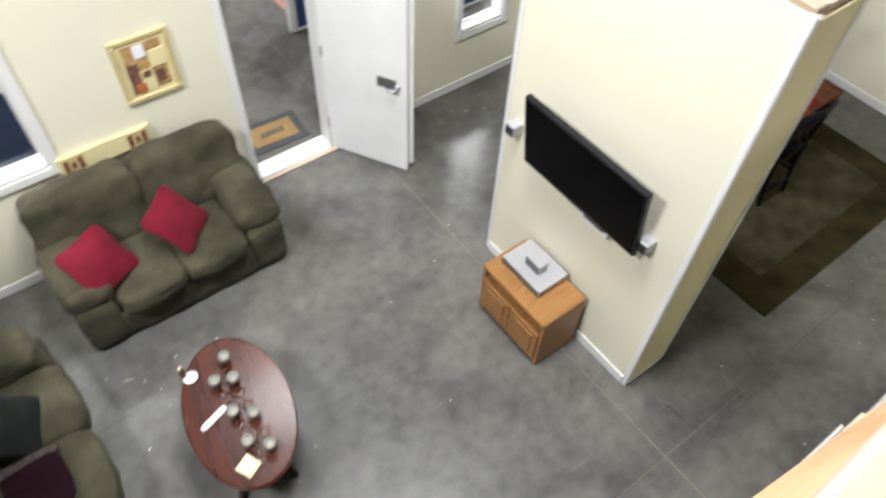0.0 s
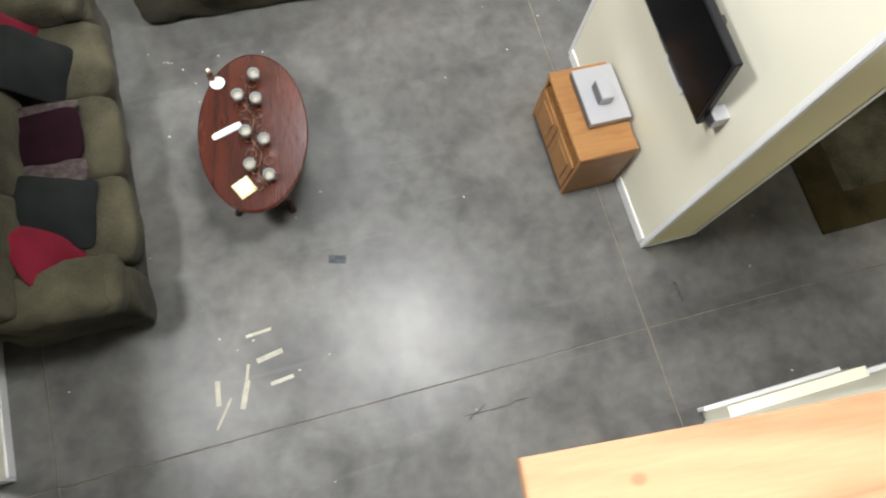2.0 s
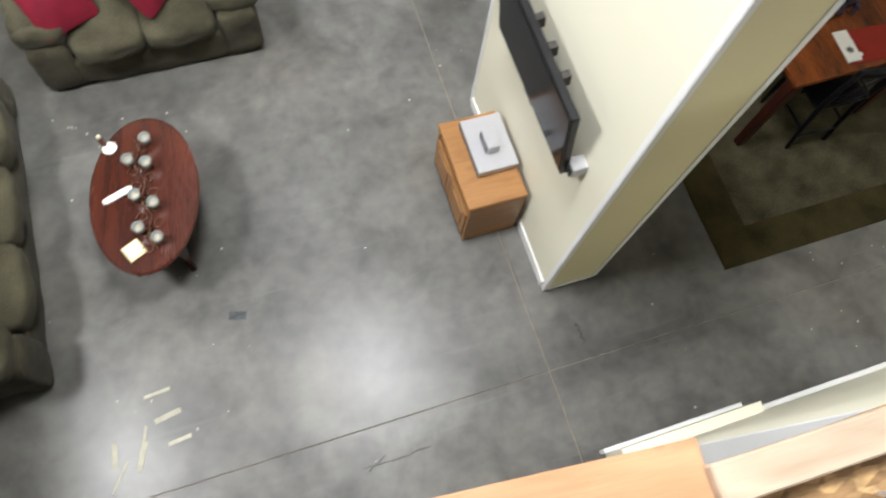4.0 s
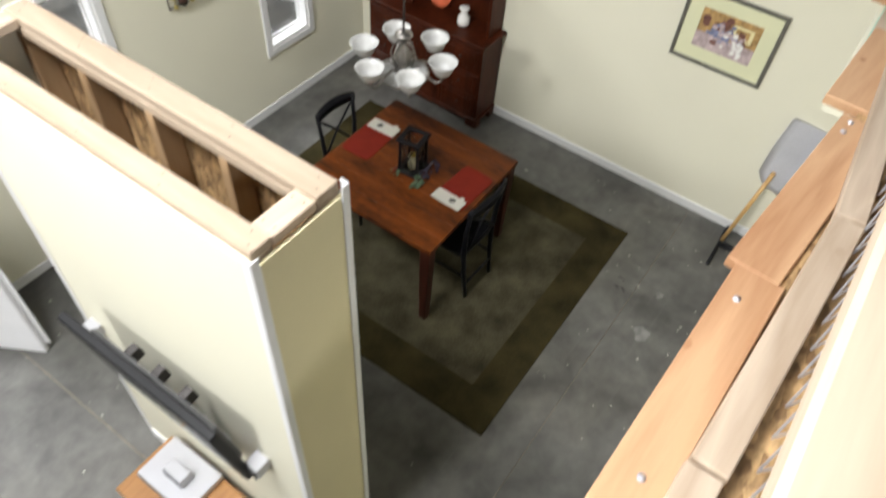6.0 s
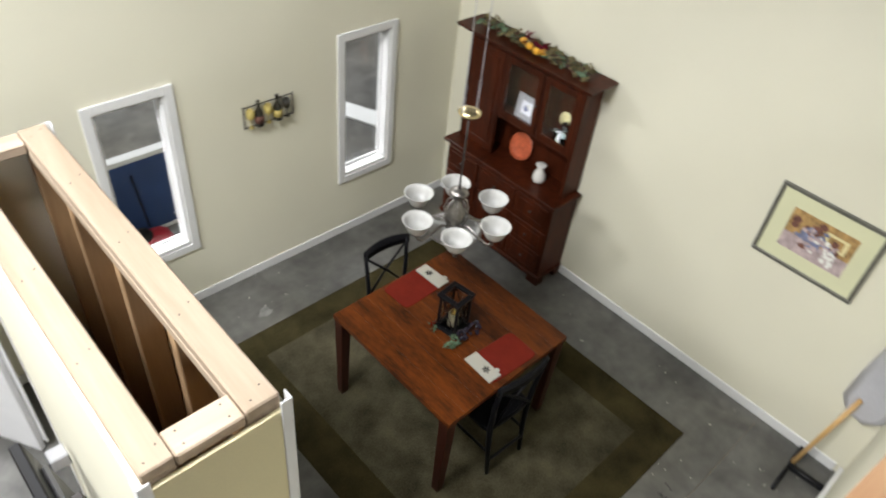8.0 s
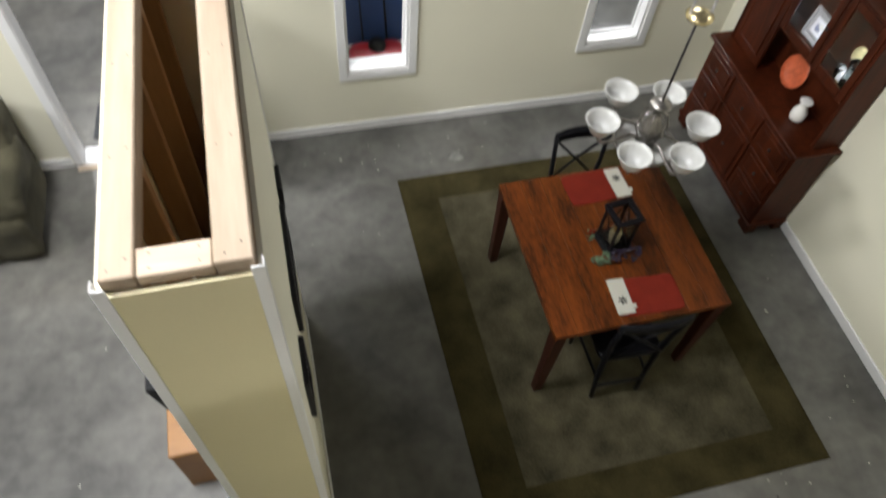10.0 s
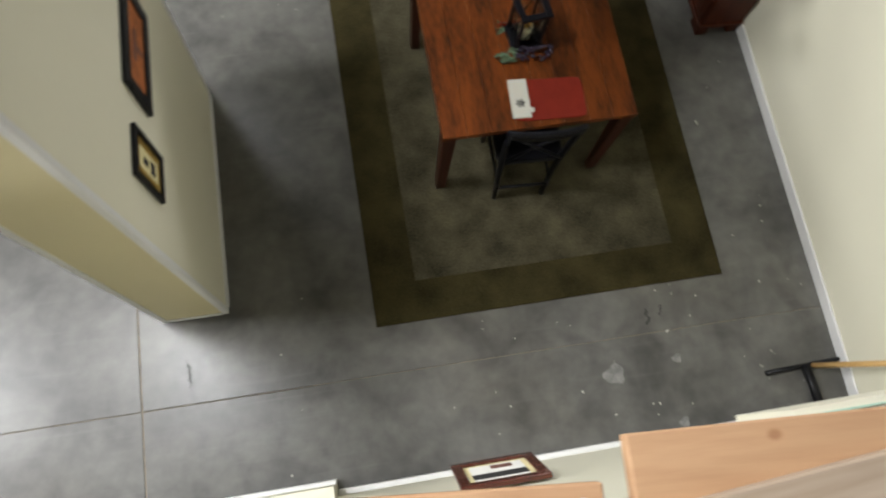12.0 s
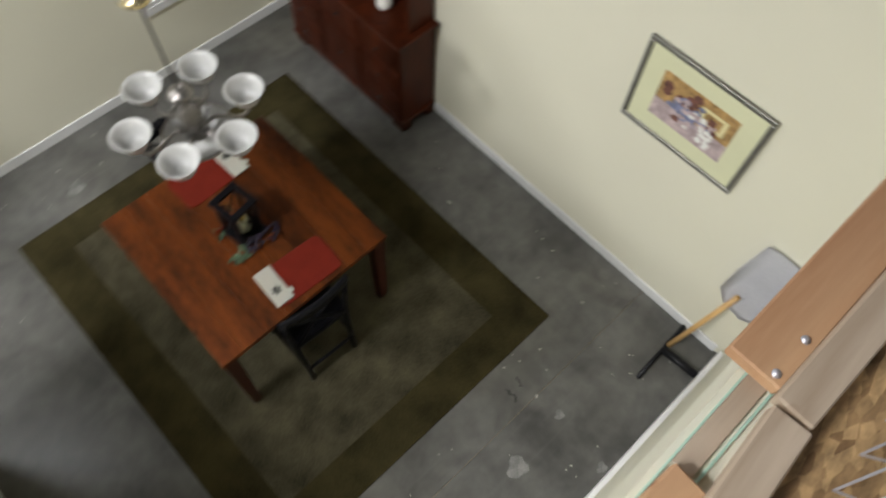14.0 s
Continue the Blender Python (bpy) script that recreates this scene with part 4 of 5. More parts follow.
for sx in (-1, 1):
    d = part("door", box(min(sx * 0.002, sx * (W - 0.026)), max(sx * 0.002, sx * (W - 0.026)), -D - 0.008, -D + 0.010, 0.055, 0.34, 0.004), OAK, cab)
    part("panel", box(min(sx * 0.05, sx * (W - 0.07)), max(sx * 0.05, sx * (W - 0.07)), -D - 0.013, -D - 0.008, 0.10, 0.295, 0.005), OAK, d)
recv = thing("media_player", "flat silver media player on the cabinet", "media player", pose(2.838, 2.07, Hh, 0, 0, -90))
part("case", box(-0.178, 0.178, -0.13, 0.12, 0.006, 0.058, 0.004), SILVER, recv)
part("front_panel", box(-0.173, 0.173, -0.134, -0.13, 0.010, 0.054, 0.002), GREY_PL, recv, "dark front panel")
for sx in (-1, 1):
    for sy in (-1, 1):
        part("foot", lathe([(0.012, 0), (0.012, 0.006)], 10, m=pose(sx * 0.15, sy * 0.09, 0)), BLACK, recv)
s3 = thing("centre_speaker", "silver speaker with dark front on the media player", "speaker", pose(2.825, 2.06, Hh + 0.058, 0, 0, -90), group="small silver speakers")
part("case", box(-0.065, 0.065, -0.035, 0.04, 0, 0.075, 0.005), SILVER, s3)
part("grille", box(-0.06, 0.06, -0.040, -0.035, 0.004, 0.071, 0.003), GREY_PL, s3, "dark grey grille")

# ---- dining room ----
rug = thing("area_rug", "olive area rug with paler sage field", "rug", pose(5.243, 2.362, 0, 0, 0, 0.4))
part("border", box(-1.061, 1.061, -1.311, 1.311, 0, 0.010, 0.004), RUG_OUT, rug)
part("field", box(-0.803, 0.803, -1.07, 1.083, 0.010, 0.0125, 0.001), RUG_IN, rug, "sage mottled field")
for sx in (-1, 1):
    part("binding", box(sx * 1.061 - 0.006, sx * 1.061 + 0.006, -1.311, 1.311, 0, 0.0115, 0.003), RUG_OUT, rug)

TX, TY, TZ = 5.167, 2.362, 0.785
RZ = 0.0125
tab = thing("dining_table", "square cherry dining table with tapered legs", "table", pose(TX, TY, RZ, 0, 0, 0.5))
for i in range(8):
    a = -0.524 + i * 0.131
    part("top_plank", box(a + 0.0006, a + 0.1304, -0.536, 0.536, TZ - 0.034 - RZ, TZ - RZ, 0.002), CHERRY_TOP, tab)
for x0, x1, y0, y1 in ((-0.44, 0.44, -0.48, -0.457), (-0.44, 0.44, 0.457, 0.48), (-0.47, -0.447, -0.45, 0.45), (0.447, 0.47, -0.45, 0.45)):
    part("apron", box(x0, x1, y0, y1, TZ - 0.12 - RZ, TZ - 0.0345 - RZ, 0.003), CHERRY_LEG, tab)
for sx in (-1, 1):
    for sy in (-1, 1):
        bm = box(-0.038, 0.038, -0.038, 0.038, 0, TZ - 0.035 - RZ, 0.004)
        for v in bm.verts:
            if v.co.z < 0.3:
                v.co.x *= 0.72
                v.co.y *= 0.72
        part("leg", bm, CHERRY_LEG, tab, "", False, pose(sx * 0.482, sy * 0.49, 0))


def chair(m):
    """A black X-back side chair facing +y, origin at the middle of its foot."""
    c = thing("dining_chair", "black painted X-back wooden dining chair", "chair", m, group="chairs at the dining table")
    part("seat", puff(0.42, 0.40, 0.035, 8, 8, 0.0, 0, m=pose(0, 0.02, 0.455)), BLACKWOOD, c)
    for sx in (-1, 1):
        part("front_leg", tube([(sx * 0.175, 0.18, 0.45), (sx * 0.178, 0.185, 0.2), (sx * 0.18, 0.19, 0)], [0.021, 0.018, 0.014], 10), BLACKWOOD, c, "", True)
        part("back_post", tube([(sx * 0.163, -0.215, 0), (sx * 0.17, -0.185, 0.25), (sx * 0.178, -0.17, 0.45), (sx * 0.195, -0.18, 0.70), (sx * 0.205, -0.205, 0.92)], [0.015, 0.018, 0.021, 0.018, 0.016], 10), BLACKWOOD, c, "", True)
        part("side_stretcher", tube([(sx * 0.178, 0.185, 0.20), (sx * 0.168, -0.19, 0.22)], 0.011, 8), BLACKWOOD, c, "", True)
        part("cross_bar", tube([(-sx * 0.175, -0.185, 0.50), (0, -0.19 + sx * 0.008, 0.69), (sx * 0.195, -0.20, 0.87)], 0.010, 8), BLACKWOOD, c, "", True)
    bm = bmesh.new()
    n = 12
    rows = []
    for i in range(n + 1):
        u = -1 + 2 * i / n
        x, y = u * 0.222, -0.195 - 0.035 * (1 - u * u)
        z1 = 0.955 - 0.02 * u * u
        rows.append([bm.verts.new(p) for p in ((x, y - 0.011, 0.865), (x, y + 0.011, 0.865), (x, y + 0.006, z1), (x, y - 0.016, z1))])
    for a, b in zip(rows, rows[1:]):
        for k in range(4):
            bm.faces.new((a[k], a[(k + 1) % 4], b[(k + 1) % 4], b[k]))
    bm.faces.new(rows[0])
    bm.faces.new(rows[-1][::-1])
    part("top_rail", bm, BLACKWOOD, c, "", True)
    part("lower_rail", tube([(-0.175, -0.178, 0.50), (0, -0.19, 0.50), (0.175, -0.178, 0.50)], 0.012, 8), BLACKWOOD, c, "", True)
    part("front_stretcher", tube([(-0.178, 0.19, 0.26), (0.178, 0.19, 0.26)], 0.011, 8), BLACKWOOD, c, "", True)
    part("back_stretcher", tube([(-0.166, -0.205, 0.15), (0.166, -0.205, 0.15)], 0.011, 8), BLACKWOOD, c, "", True)
    return c


SLIM = Matrix.Diagonal((0.92, 0.95, 0.98, 1))
near_chair = chair(pose(5.165, 1.935, RZ, 0, 0, -2) @ SLIM)
copy_thing(near_chair, pose(5.235, 2.925, RZ, 0, 0, 177) @ SLIM)


def placemat(m, napx, flip):
    p = lone("placemat", puff(0.385, 0.235, 0.006, 10, 10, 0.0, 0.0015, 3.0), MAT_RED, "brick red cloth placemat on the dining table", "placemat", m @ pose(0, 0, 0.004), group="placemats")
    n = thing("napkin", "folded white napkin with dark flower print", "napkin", m @ pose(napx, 0.01 * flip, 0.008), group="folded napkins")
    part("cloth", box(-0.05, 0.05, -0.112, 0.112, 0.0, 0.010, 0.004, seg=2), LINEN, n)
    part("fold", box(-0.047, 0.048, -0.108, 0.04, 0.010, 0.0112, 0.0005), LINEN, n)
    bm = bmesh.new()
    for k in range(6):
        bx(bm, 0.004, 0.026, -0.005, 0.005, 0.0115, 0.0128, m=pose(0, -0.03 * flip, 0, 0, 0, 60 * k + 10))
    part("flower_print", bm, INK, n, "dark flower print")
    part("tag", box(0.04, 0.066, -0.085, -0.058, 0.006, 0.014, 0.003), LINEN, n)


placemat(pose(5.235, 1.975, TZ, 0, 0, -2), -0.155, 1)
placemat(pose(5.22, 2.765, TZ, 0, 0, 3), 0.145, -1)

lant = thing("lantern", "black wooden candle lantern with glass sides", "lantern", pose(5.172, 2.355, TZ, 0, 0, 8) @ Matrix.Diagonal((0.9, 0.9, 0.75, 1)))
part("base", box(-0.095, 0.095, -0.095, 0.095, 0, 0.03, 0.005), BLACKWOOD, lant)
for sx in (-1, 1):
    for sy in (-1, 1):
        part("post", box(sx * 0.072 - 0.009, sx * 0.072 + 0.009, sy * 0.072 - 0.009, sy * 0.072 + 0.009, 0.03, 0.36, 0.002), BLACKWOOD, lant)
for k in range(4):
    mk = pose(0, 0, 0, 0, 0, 90 * k)
    bm = bmesh.new()
    for s in (-1, 1):
        tube([(-0.063 * s, -0.074, 0.035), (0.063 * s, -0.074, 0.355)], 0.0045, 6, bm)
    bm.transform(mk)
    part("cross_brace", bm, BLACKWOOD, lant)
    pn = box(-0.063, 0.063, -0.070, -0.068, 0.031, 0.359)
    pn.transform(mk)
    part("pane", pn, CUPGLASS, lant)
bm = bmesh.new()
for k in range(4):
    bx(bm, -0.095, 0.058, -0.095, -0.058, 0.36, 0.385, 0.003, pose(0, 0, 0, 0, 0, 90 * k))
part("top_frame", bm, BLACKWOOD, lant)
part("candle", lathe([(0.038, 0.031), (0.038, 0.15), (0.03, 0.153), (0.001, 0.148)], 22), WAX, lant, "ivory pillar candle", True)
part("finial", lathe([(0.022, 0.155), (0.026, 0.18), (0.012, 0.20), (0.001, 0.202)], 16), GOLD, lant, "small gold ball", True)

grapes = thing("grape_garland", "faux grapes and leaves at the lantern foot", "table decor", pose(5.135, 2.245, TZ))
rnd = random.Random(5)
bm = bmesh.new()
for i in range(46):
    x, y = rnd.uniform(-0.03, 0.17), rnd.uniform(-0.045, 0.03)
    bmesh.ops.create_icosphere(bm, subdivisions=1, radius=rnd.uniform(0.010, 0.014), matrix=Matrix.Translation((x, y, rnd.uniform(0.010, 0.045))))
part("grapes", bm, GRAPE, grapes, "dark purple grapes", True)


def leaves(count, rx, ry, z0, z1, size, seed, fx=0.0):
    """Many small folded leaves, strewn over a low strip."""
    r = random.Random(seed)
    bm = bmesh.new()
    for _ in range(count):
        m = Matrix.Translation((r.uniform(-rx, rx), r.uniform(-ry, ry), r.uniform(z0, z1))) @ Euler((r.uniform(-0.9, 0.9), r.uniform(-0.9, 0.9), r.uniform(0, 6.28))).to_matrix().to_4x4()
        s = size * r.uniform(0.6, 1.3)
        vs = [bm.verts.new(m @ Vector(p)) for p in ((0, -s, 0), (0.45 * s, -0.2 * s, 0.18 * s), (0.3 * s, 0.5 * s, 0.12 * s), (0, s, 0), (-0.3 * s, 0.5 * s, 0.12 * s), (-0.45 * s, -0.2 * s, 0.18 * s))]
        bm.faces.new((vs[0], vs[1], vs[2], vs[3]))
        bm.faces.new((vs[0], vs[3], vs[4], vs[5]))
    return bm


GREENLEAF = shade("faux_green_leaf", (0.10, 0.16, 0.09), 0.7, 0, 0.5, 25, 90, 0.1)
bm = leaves(26, 0.05, 0.03, 0.006, 0.05, 0.022, 3)
bm.transform(pose(-0.08, -0.01, 0))
part("leaves", bm, GREENLEAF, grapes, "grey-green leaves")
bm = leaves(12, 0.03, 0.03, 0.006, 0.04, 0.02, 4)
bm.transform(pose(-0.07, 0.17, 0))
part("leaves", bm, GREENLEAF, grapes)
bm = bmesh.new()
for i in range(5):
    bmesh.ops.create_icosphere(bm, subdivisions=1, radius=0.009, matrix=Matrix.Translation((-0.08 + 0.012 * i, 0.18 + 0.01 * (i % 2), 0.03)))
part("berries", bm, MAT_RED, grapes, "small red berries", True)

# chandelier
ch = thing("chandelier", "pewter chandelier with six opal glass shades", "chandelier", pose(5.19, 2.465, 0))
CZ = 1.51
part("stem", lathe([(0.012, CZ - 0.02), (0.05, CZ + 0.0), (0.022, CZ + 0.04), (0.05, CZ + 0.09), (0.055, CZ + 0.14), (0.022, CZ + 0.19), (0.02, CZ + 0.24), (0.055, CZ + 0.262), (0.05, CZ + 0.275), (0.008, CZ + 0.29)], 18), PEWTER, ch, "", True)
part("bowl", lathe([(0.004, CZ - 0.075), (0.06, CZ - 0.068), (0.12, CZ - 0.04), (0.155, CZ + 0.0), (0.148, CZ + 0.004), (0.11, CZ - 0.03), (0.05, CZ - 0.055), (0.004, CZ - 0.06)], 32), OPAL, ch, "marbled opal bowl", True)
part("bowl_rim", lathe([(0.152, CZ - 0.006), (0.162, CZ + 0.0), (0.16, CZ + 0.008), (0.148, CZ + 0.006), (0.152, CZ - 0.006)], 32, cap=False), PEWTER, ch, "", True)
for k in range(6):
    mk = pose(0, 0, 0, 0, 0, 60 * k + 47)
    arm = tube([(0.03, 0, CZ + 0.03), (0.09, 0, CZ + 0.055), (0.16, 0, CZ + 0.01), (0.212, 0, CZ - 0.015), (0.245, 0, CZ + 0.01), (0.25, 0, CZ + 0.045)], 0.009, 8)
    arm.transform(mk)
    ao = part("arm", arm, PEWTER, ch, "", True)
    sc = lathe([(0.02, CZ + 0.04), (0.03, CZ + 0.05), (0.024, CZ + 0.062)], 16)
    sc.transform(mk @ pose(0.25, 0, 0))
    part("cup", sc, PEWTER, ao, "", True)
    sh = shell([(0.026, CZ + 0.058), (0.05, CZ + 0.072), (0.066, CZ + 0.105), (0.076, CZ + 0.135), (0.088, CZ + 0.148)], 0.005, 24)
    sh.transform(mk @ pose(0.25, 0, 0))
    part("shade", sh, OPAL, ao, "bell-shaped opal glass shade", True)
    loop = tube([(0.05, 0, CZ + 0.05), (0.08, 0, CZ + 0.12), (0.06, 0, CZ + 0.19), (0.025, 0, CZ + 0.22)], 0.006, 6)
    loop.transform(mk)
    part("scroll", loop, PEWTER, ch, "", True)
part("rod", tube([(0, 0, CZ + 0.285), (0, 0, 2.27)], 0.006, 8), IRON, ch, "", True)
part("canopy", lathe([(0.012, 2.255), (0.055, 2.27), (0.062, 2.285), (0.03, 2.30), (0.004, 2.305)], 24), BRASS, ch, "pale brass ceiling canopy", True)
for sx in (-1, 1):
    bm = bmesh.new()
    for i in range(7):
        z = 2.30 + i * 0.022
        ring = [(sx * 0.05 + (0.007 * math.cos(a) if i % 2 else 0), (0 if i % 2 else 0.007 * math.cos(a)), z + 0.014 * math.sin(a)) for a in [j * math.pi / 5 for j in range(11)]]
        tube(ring, 0.002, 4, bm)
    part("chain", bm, STEEL, ch, "", True)
    part("hanging_wire", tube([(sx * 0.05, 0, 2.44), (sx * 0.09, 0, 7.6)], 0.0022, 5), STEEL, ch)

# hutch against the east wall, built facing -y
hu = thing("china_hutch", "tall dark cherry china hutch with glass doors", "hutch", EASTM @ pose(-0.165, 2.605, 0, 0, 0, -90))
HW, HD = 0.59, 0.165
part("base_body", box(-HW, HW, -HD + 0.01, HD - 0.015, 0.06, 0.83, 0.004), CHERRY, hu)
for sx in (-1, 1):
    for sy in (-1, 1):
        part("foot", box(sx * (HW - 0.05) - 0.06, sx * (HW - 0.05) + 0.06, sy * (HD - 0.055) - 0.045, sy * (HD - 0.055) + 0.04, 0, 0.075, 0.008), CHERRY, hu)
part("plinth_moulding", box(-HW - 0.015, HW + 0.015, -HD - 0.008, HD - 0.015, 0.075, 0.115, 0.008), CHERRY, hu)
part("counter", box(-HW - 0.03, HW + 0.03, -HD - 0.03, HD - 0.015, 0.83, 0.865, 0.008), CHERRY, hu)
for x0, x1 in ((-0.575, -0.22), (-0.205, 0.205), (0.22, 0.575)):
    for z0, z1 in (((0.14, 0.56), (0.60, 0.80)) if x0 < 0.1 and x0 > -0.3 else ((0.14, 0.34), (0.36, 0.56), (0.60, 0.80))):
        d = part("drawer" if z1 - z0 < 0.3 else "door", box(x0, x1, -HD - 0.006, -HD + 0.010, z0, z1, 0.005), CHERRY, hu)
        part("panel", box(x0 + 0.04, x1 - 0.04, -HD - 0.011, -HD - 0.006, z0 + 0.035, z1 - 0.035, 0.005), CHERRY, d)
        part("knob", lathe([(0.006, 0), (0.012, 0.012), (0.006, 0.02)], 10, m=pose((x0 + x1) / 2, -HD - 0.011, (z0 + z1) / 2, 90)), IRON, d, "dark metal knob", True)
UF = -0.06
part("upper_side", box(-HW + 0.02, -HW + 0.045, UF, HD - 0.015, 0.865, 1.77, 0.003), CHERRY, hu)
part("upper_side", box(HW - 0.045, HW - 0.02, UF, HD - 0.015, 0.865, 1.77, 0.003), CHERRY, hu)
part("upper_back", box(-HW + 0.045, HW - 0.045, HD - 0.03, HD - 0.016, 0.865, 1.77), CHERRY, hu)
part("upper_top", box(-HW + 0.02, HW - 0.02, UF, HD - 0.015, 1.77, 1.795, 0.003), CHERRY, hu)
part("open_shelf", box(-HW + 0.045, HW - 0.045, UF + 0.01, HD - 0.03, 1.225, 1.25, 0.003), CHERRY, hu)
bm = bmesh.new()
prof = [(0, 1.795), (0.03, 1.80), (0.04, 1.815), (0.085, 1.835), (0.09, 1.855)]
x0, x1, y0, y1 = -HW + 0.02, HW - 0.02, UF, HD - 0.015
rows = [[bm.verts.new(p) for p in ((x0 - o, y1, z), (x0 - o, y0 - o, z), (x1 + o, y0 - o, z), (x1 + o, y1, z))] for o, z in prof]
for a, b in zip(rows, rows[1:]):
    for k in range(3):
        bm.faces.new((a[k], a[k + 1], b[k + 1], b[k]))
    bm.faces.new((a[3], a[0], b[0], b[3]))
bm.faces.new(rows[0][::-1])
bm.faces.new(rows[-1])
part("crown_moulding", bm, CHERRY, hu)
part("left_panel", box(-HW + 0.045, -0.20, UF, UF + 0.02, 0.88, 1.77, 0.004), CHERRY, hu)
part("inset_panel", box(-HW + 0.095, -0.25, UF - 0.006, UF, 0.95, 1.70, 0.006), CHERRY, hu)
for x0, x1 in ((-0.195, 0.195), (0.20, HW - 0.047)):
    d = part("glass_door", box(x0, x0 + 0.055, UF - 0.005, UF + 0.015, 1.25, 1.77, 0.004), CHERRY, hu)
    for lim in ((x1 - 0.055, x1, 1.25, 1.77), (x0 + 0.056, x1 - 0.056, 1.25, 1.31), (x0 + 0.056, x1 - 0.056, 1.71, 1.77)):
        part("door_rail", box(lim[0], lim[1], UF - 0.005, UF + 0.015, lim[2], lim[3], 0.004), CHERRY, d)
    pn = part("pane", box(x0 + 0.056, x1 - 0.056, UF + 0.003, UF + 0.006, 1.311, 1.709), GLASS, d)
    pn.visible_shadow = False
part("door_pull", lathe([(0.006, 0), (0.012, 0.012), (0.005, 0.02)], 10, m=pose(0.17, UF - 0.005, 1.50, 90)), IRON, hu, "dark metal knob", True)

mh = EASTM @ pose(-0.165, 2.605, 0, 0, 0, -90)
plate = thing("orange_plate", "orange glazed scalloped plate standing in the hutch", "plate", mh @ pose(-0.02, 0.08, 0.866, 72, 0, 0))
bm = lathe([(0.001, 0.0), (0.05, 0.0), (0.085, 0.008), (0.115, 0.022), (0.113, 0.026), (0.08, 0.013), (0.05, 0.006), (0.001, 0.006)], 40)
for v in bm.verts:
    a = math.atan2(v.co.y, v.co.x)
    r = math.hypot(v.co.x, v.co.y)
    if r > 0.09:
        v.co.z += 0.004 * math.sin(14 * a)
    v.co.y += 0.115
part("dish", bm, ORANGE, plate, "", True)
fig = lone("ceramic_figurine", lathe([(0.045, 0), (0.052, 0.02), (0.05, 0.07), (0.03, 0.10), (0.028, 0.13), (0.045, 0.15), (0.04, 0.155), (0.001, 0.15)], 20), CERAMIC, "white ceramic goose-shaped pitcher in the hutch", "figurine", mh @ pose(0.29, -0.01, 0.866, 0, 0, 20), smooth=True)
picture("framed_print", "small grey framed print behind the hutch glass", 0.20, 0.20, 0.018, SILVER, 0.03, SILVER, [(SHOVELGREY, 0, 1, 0, 1), (PRINT_BLUE, 0.2, 0.7, 0.2, 0.7), (WARMWHITE, 0.45, 0.9, 0.5, 0.8)], mh @ pose(-0.01, 0.06, 1.251, -8))
glassware = thing("crystal_stack", "cut glass and china stacked in the hutch", "glassware", mh @ pose(0.38, 0.05, 1.251))
part("pitcher", shell([(0.03, 0), (0.045, 0.03), (0.04, 0.12), (0.05, 0.17)], 0.004), CUPGLASS, glassware, "clear glass pitcher", True, pose(0.03, 0, 0))
part("saucer", lathe([(0.001, 0), (0.05, 0.003), (0.052, 0.008), (0.001, 0.006)], 20, m=pose(-0.04, 0.05, 0.17, 70)), CREAM, glassware, "", True)
part("glass", shell([(0.02, 0), (0.03, 0.09)], 0.003), CUPGLASS, glassware, "", True, pose(-0.05, -0.02, 0))
part("glass", shell([(0.02, 0), (0.03, 0.07)], 0.003), CUPGLASS, glassware, "", True, pose(0.06, -0.06, 0))
part("cloth", puff(0.10, 0.06, 0.07, 4, 5, 0.1, 0.004, 3.0, m=pose(-0.02, 0.0, 0.036)), SHOVELGREY, glassware, "folded grey cloth")

gar = thing("autumn_garland", "autumn garland of dry leaves and gourds on the hutch", "garland", mh @ pose(0.0, 0.0, 1.855))
part("vine", tube([(-0.5 + 0.05 * i, 0.02 * math.sin(i * 1.3), 0.012 + 0.008 * math.sin(i * 2.1)) for i in range(21)], 0.006, 6), PRINT_BROWN, gar)
part("leaves", leaves(150, 0.52, 0.06, 0.008, 0.075, 0.036, 8), LEAF, gar, "dry olive and brown leaves")
part("leaves", leaves(60, 0.52, 0.06, 0.01, 0.06, 0.034, 9), GREENLEAF, gar, "faded green leaves")
part("leaves", leaves(34, 0.14, 0.06, 0.03, 0.085, 0.034, 10), RED, gar, "deep red leaves")
for x, y, z in ((-0.08, -0.03, 0.05), (-0.01, -0.05, 0.045), (0.07, -0.06, 0.04), (0.11, -0.04, 0.045)):
    part("gourd", puff(0.062, 0.036, 0.042, 2.6, 6, 0.1, 0.002, x, m=pose(x, y, z, 0, 20, 40)), YELLOW, gar, "yellow gourd")

# pictures
FLOWERS = picture("framed_print", "still life print with cream mat in pewter frame", 0.662, 0.54, 0.026, GREYFRAME, 0.10, MATBOARD,
        [(PRINT_OCHRE, 0, 1, 0, 1), (PRINT_LILAC, 0, 1, 0, 0.40), (CREAM, 0.56, 0.90, 0.50, 0.84), (PRINT_OCHRE, 0.62, 0.84, 0.56, 0.78), (PRINT_BROWN, 0.68, 0.78, 0.58, 0.72)], EASTM @ pose(-0.001, 0.339, 1.252, 0, 0, -90))
picture("framed_print", "rust tree print in wide black frame", 0.49, 0.305, 0.055, BLACK, 0.004, PRINT_RUST, [(PRINT_RUST, 0, 1, 0, 1), (PRINT_BROWN, 0.47, 0.53, 0.1, 0.6), (PRINT_BROWN, 0.3, 0.7, 0.5, 0.7)], pose(PX1 + 0.001, 2.10, 1.29, 0, 0, 90))
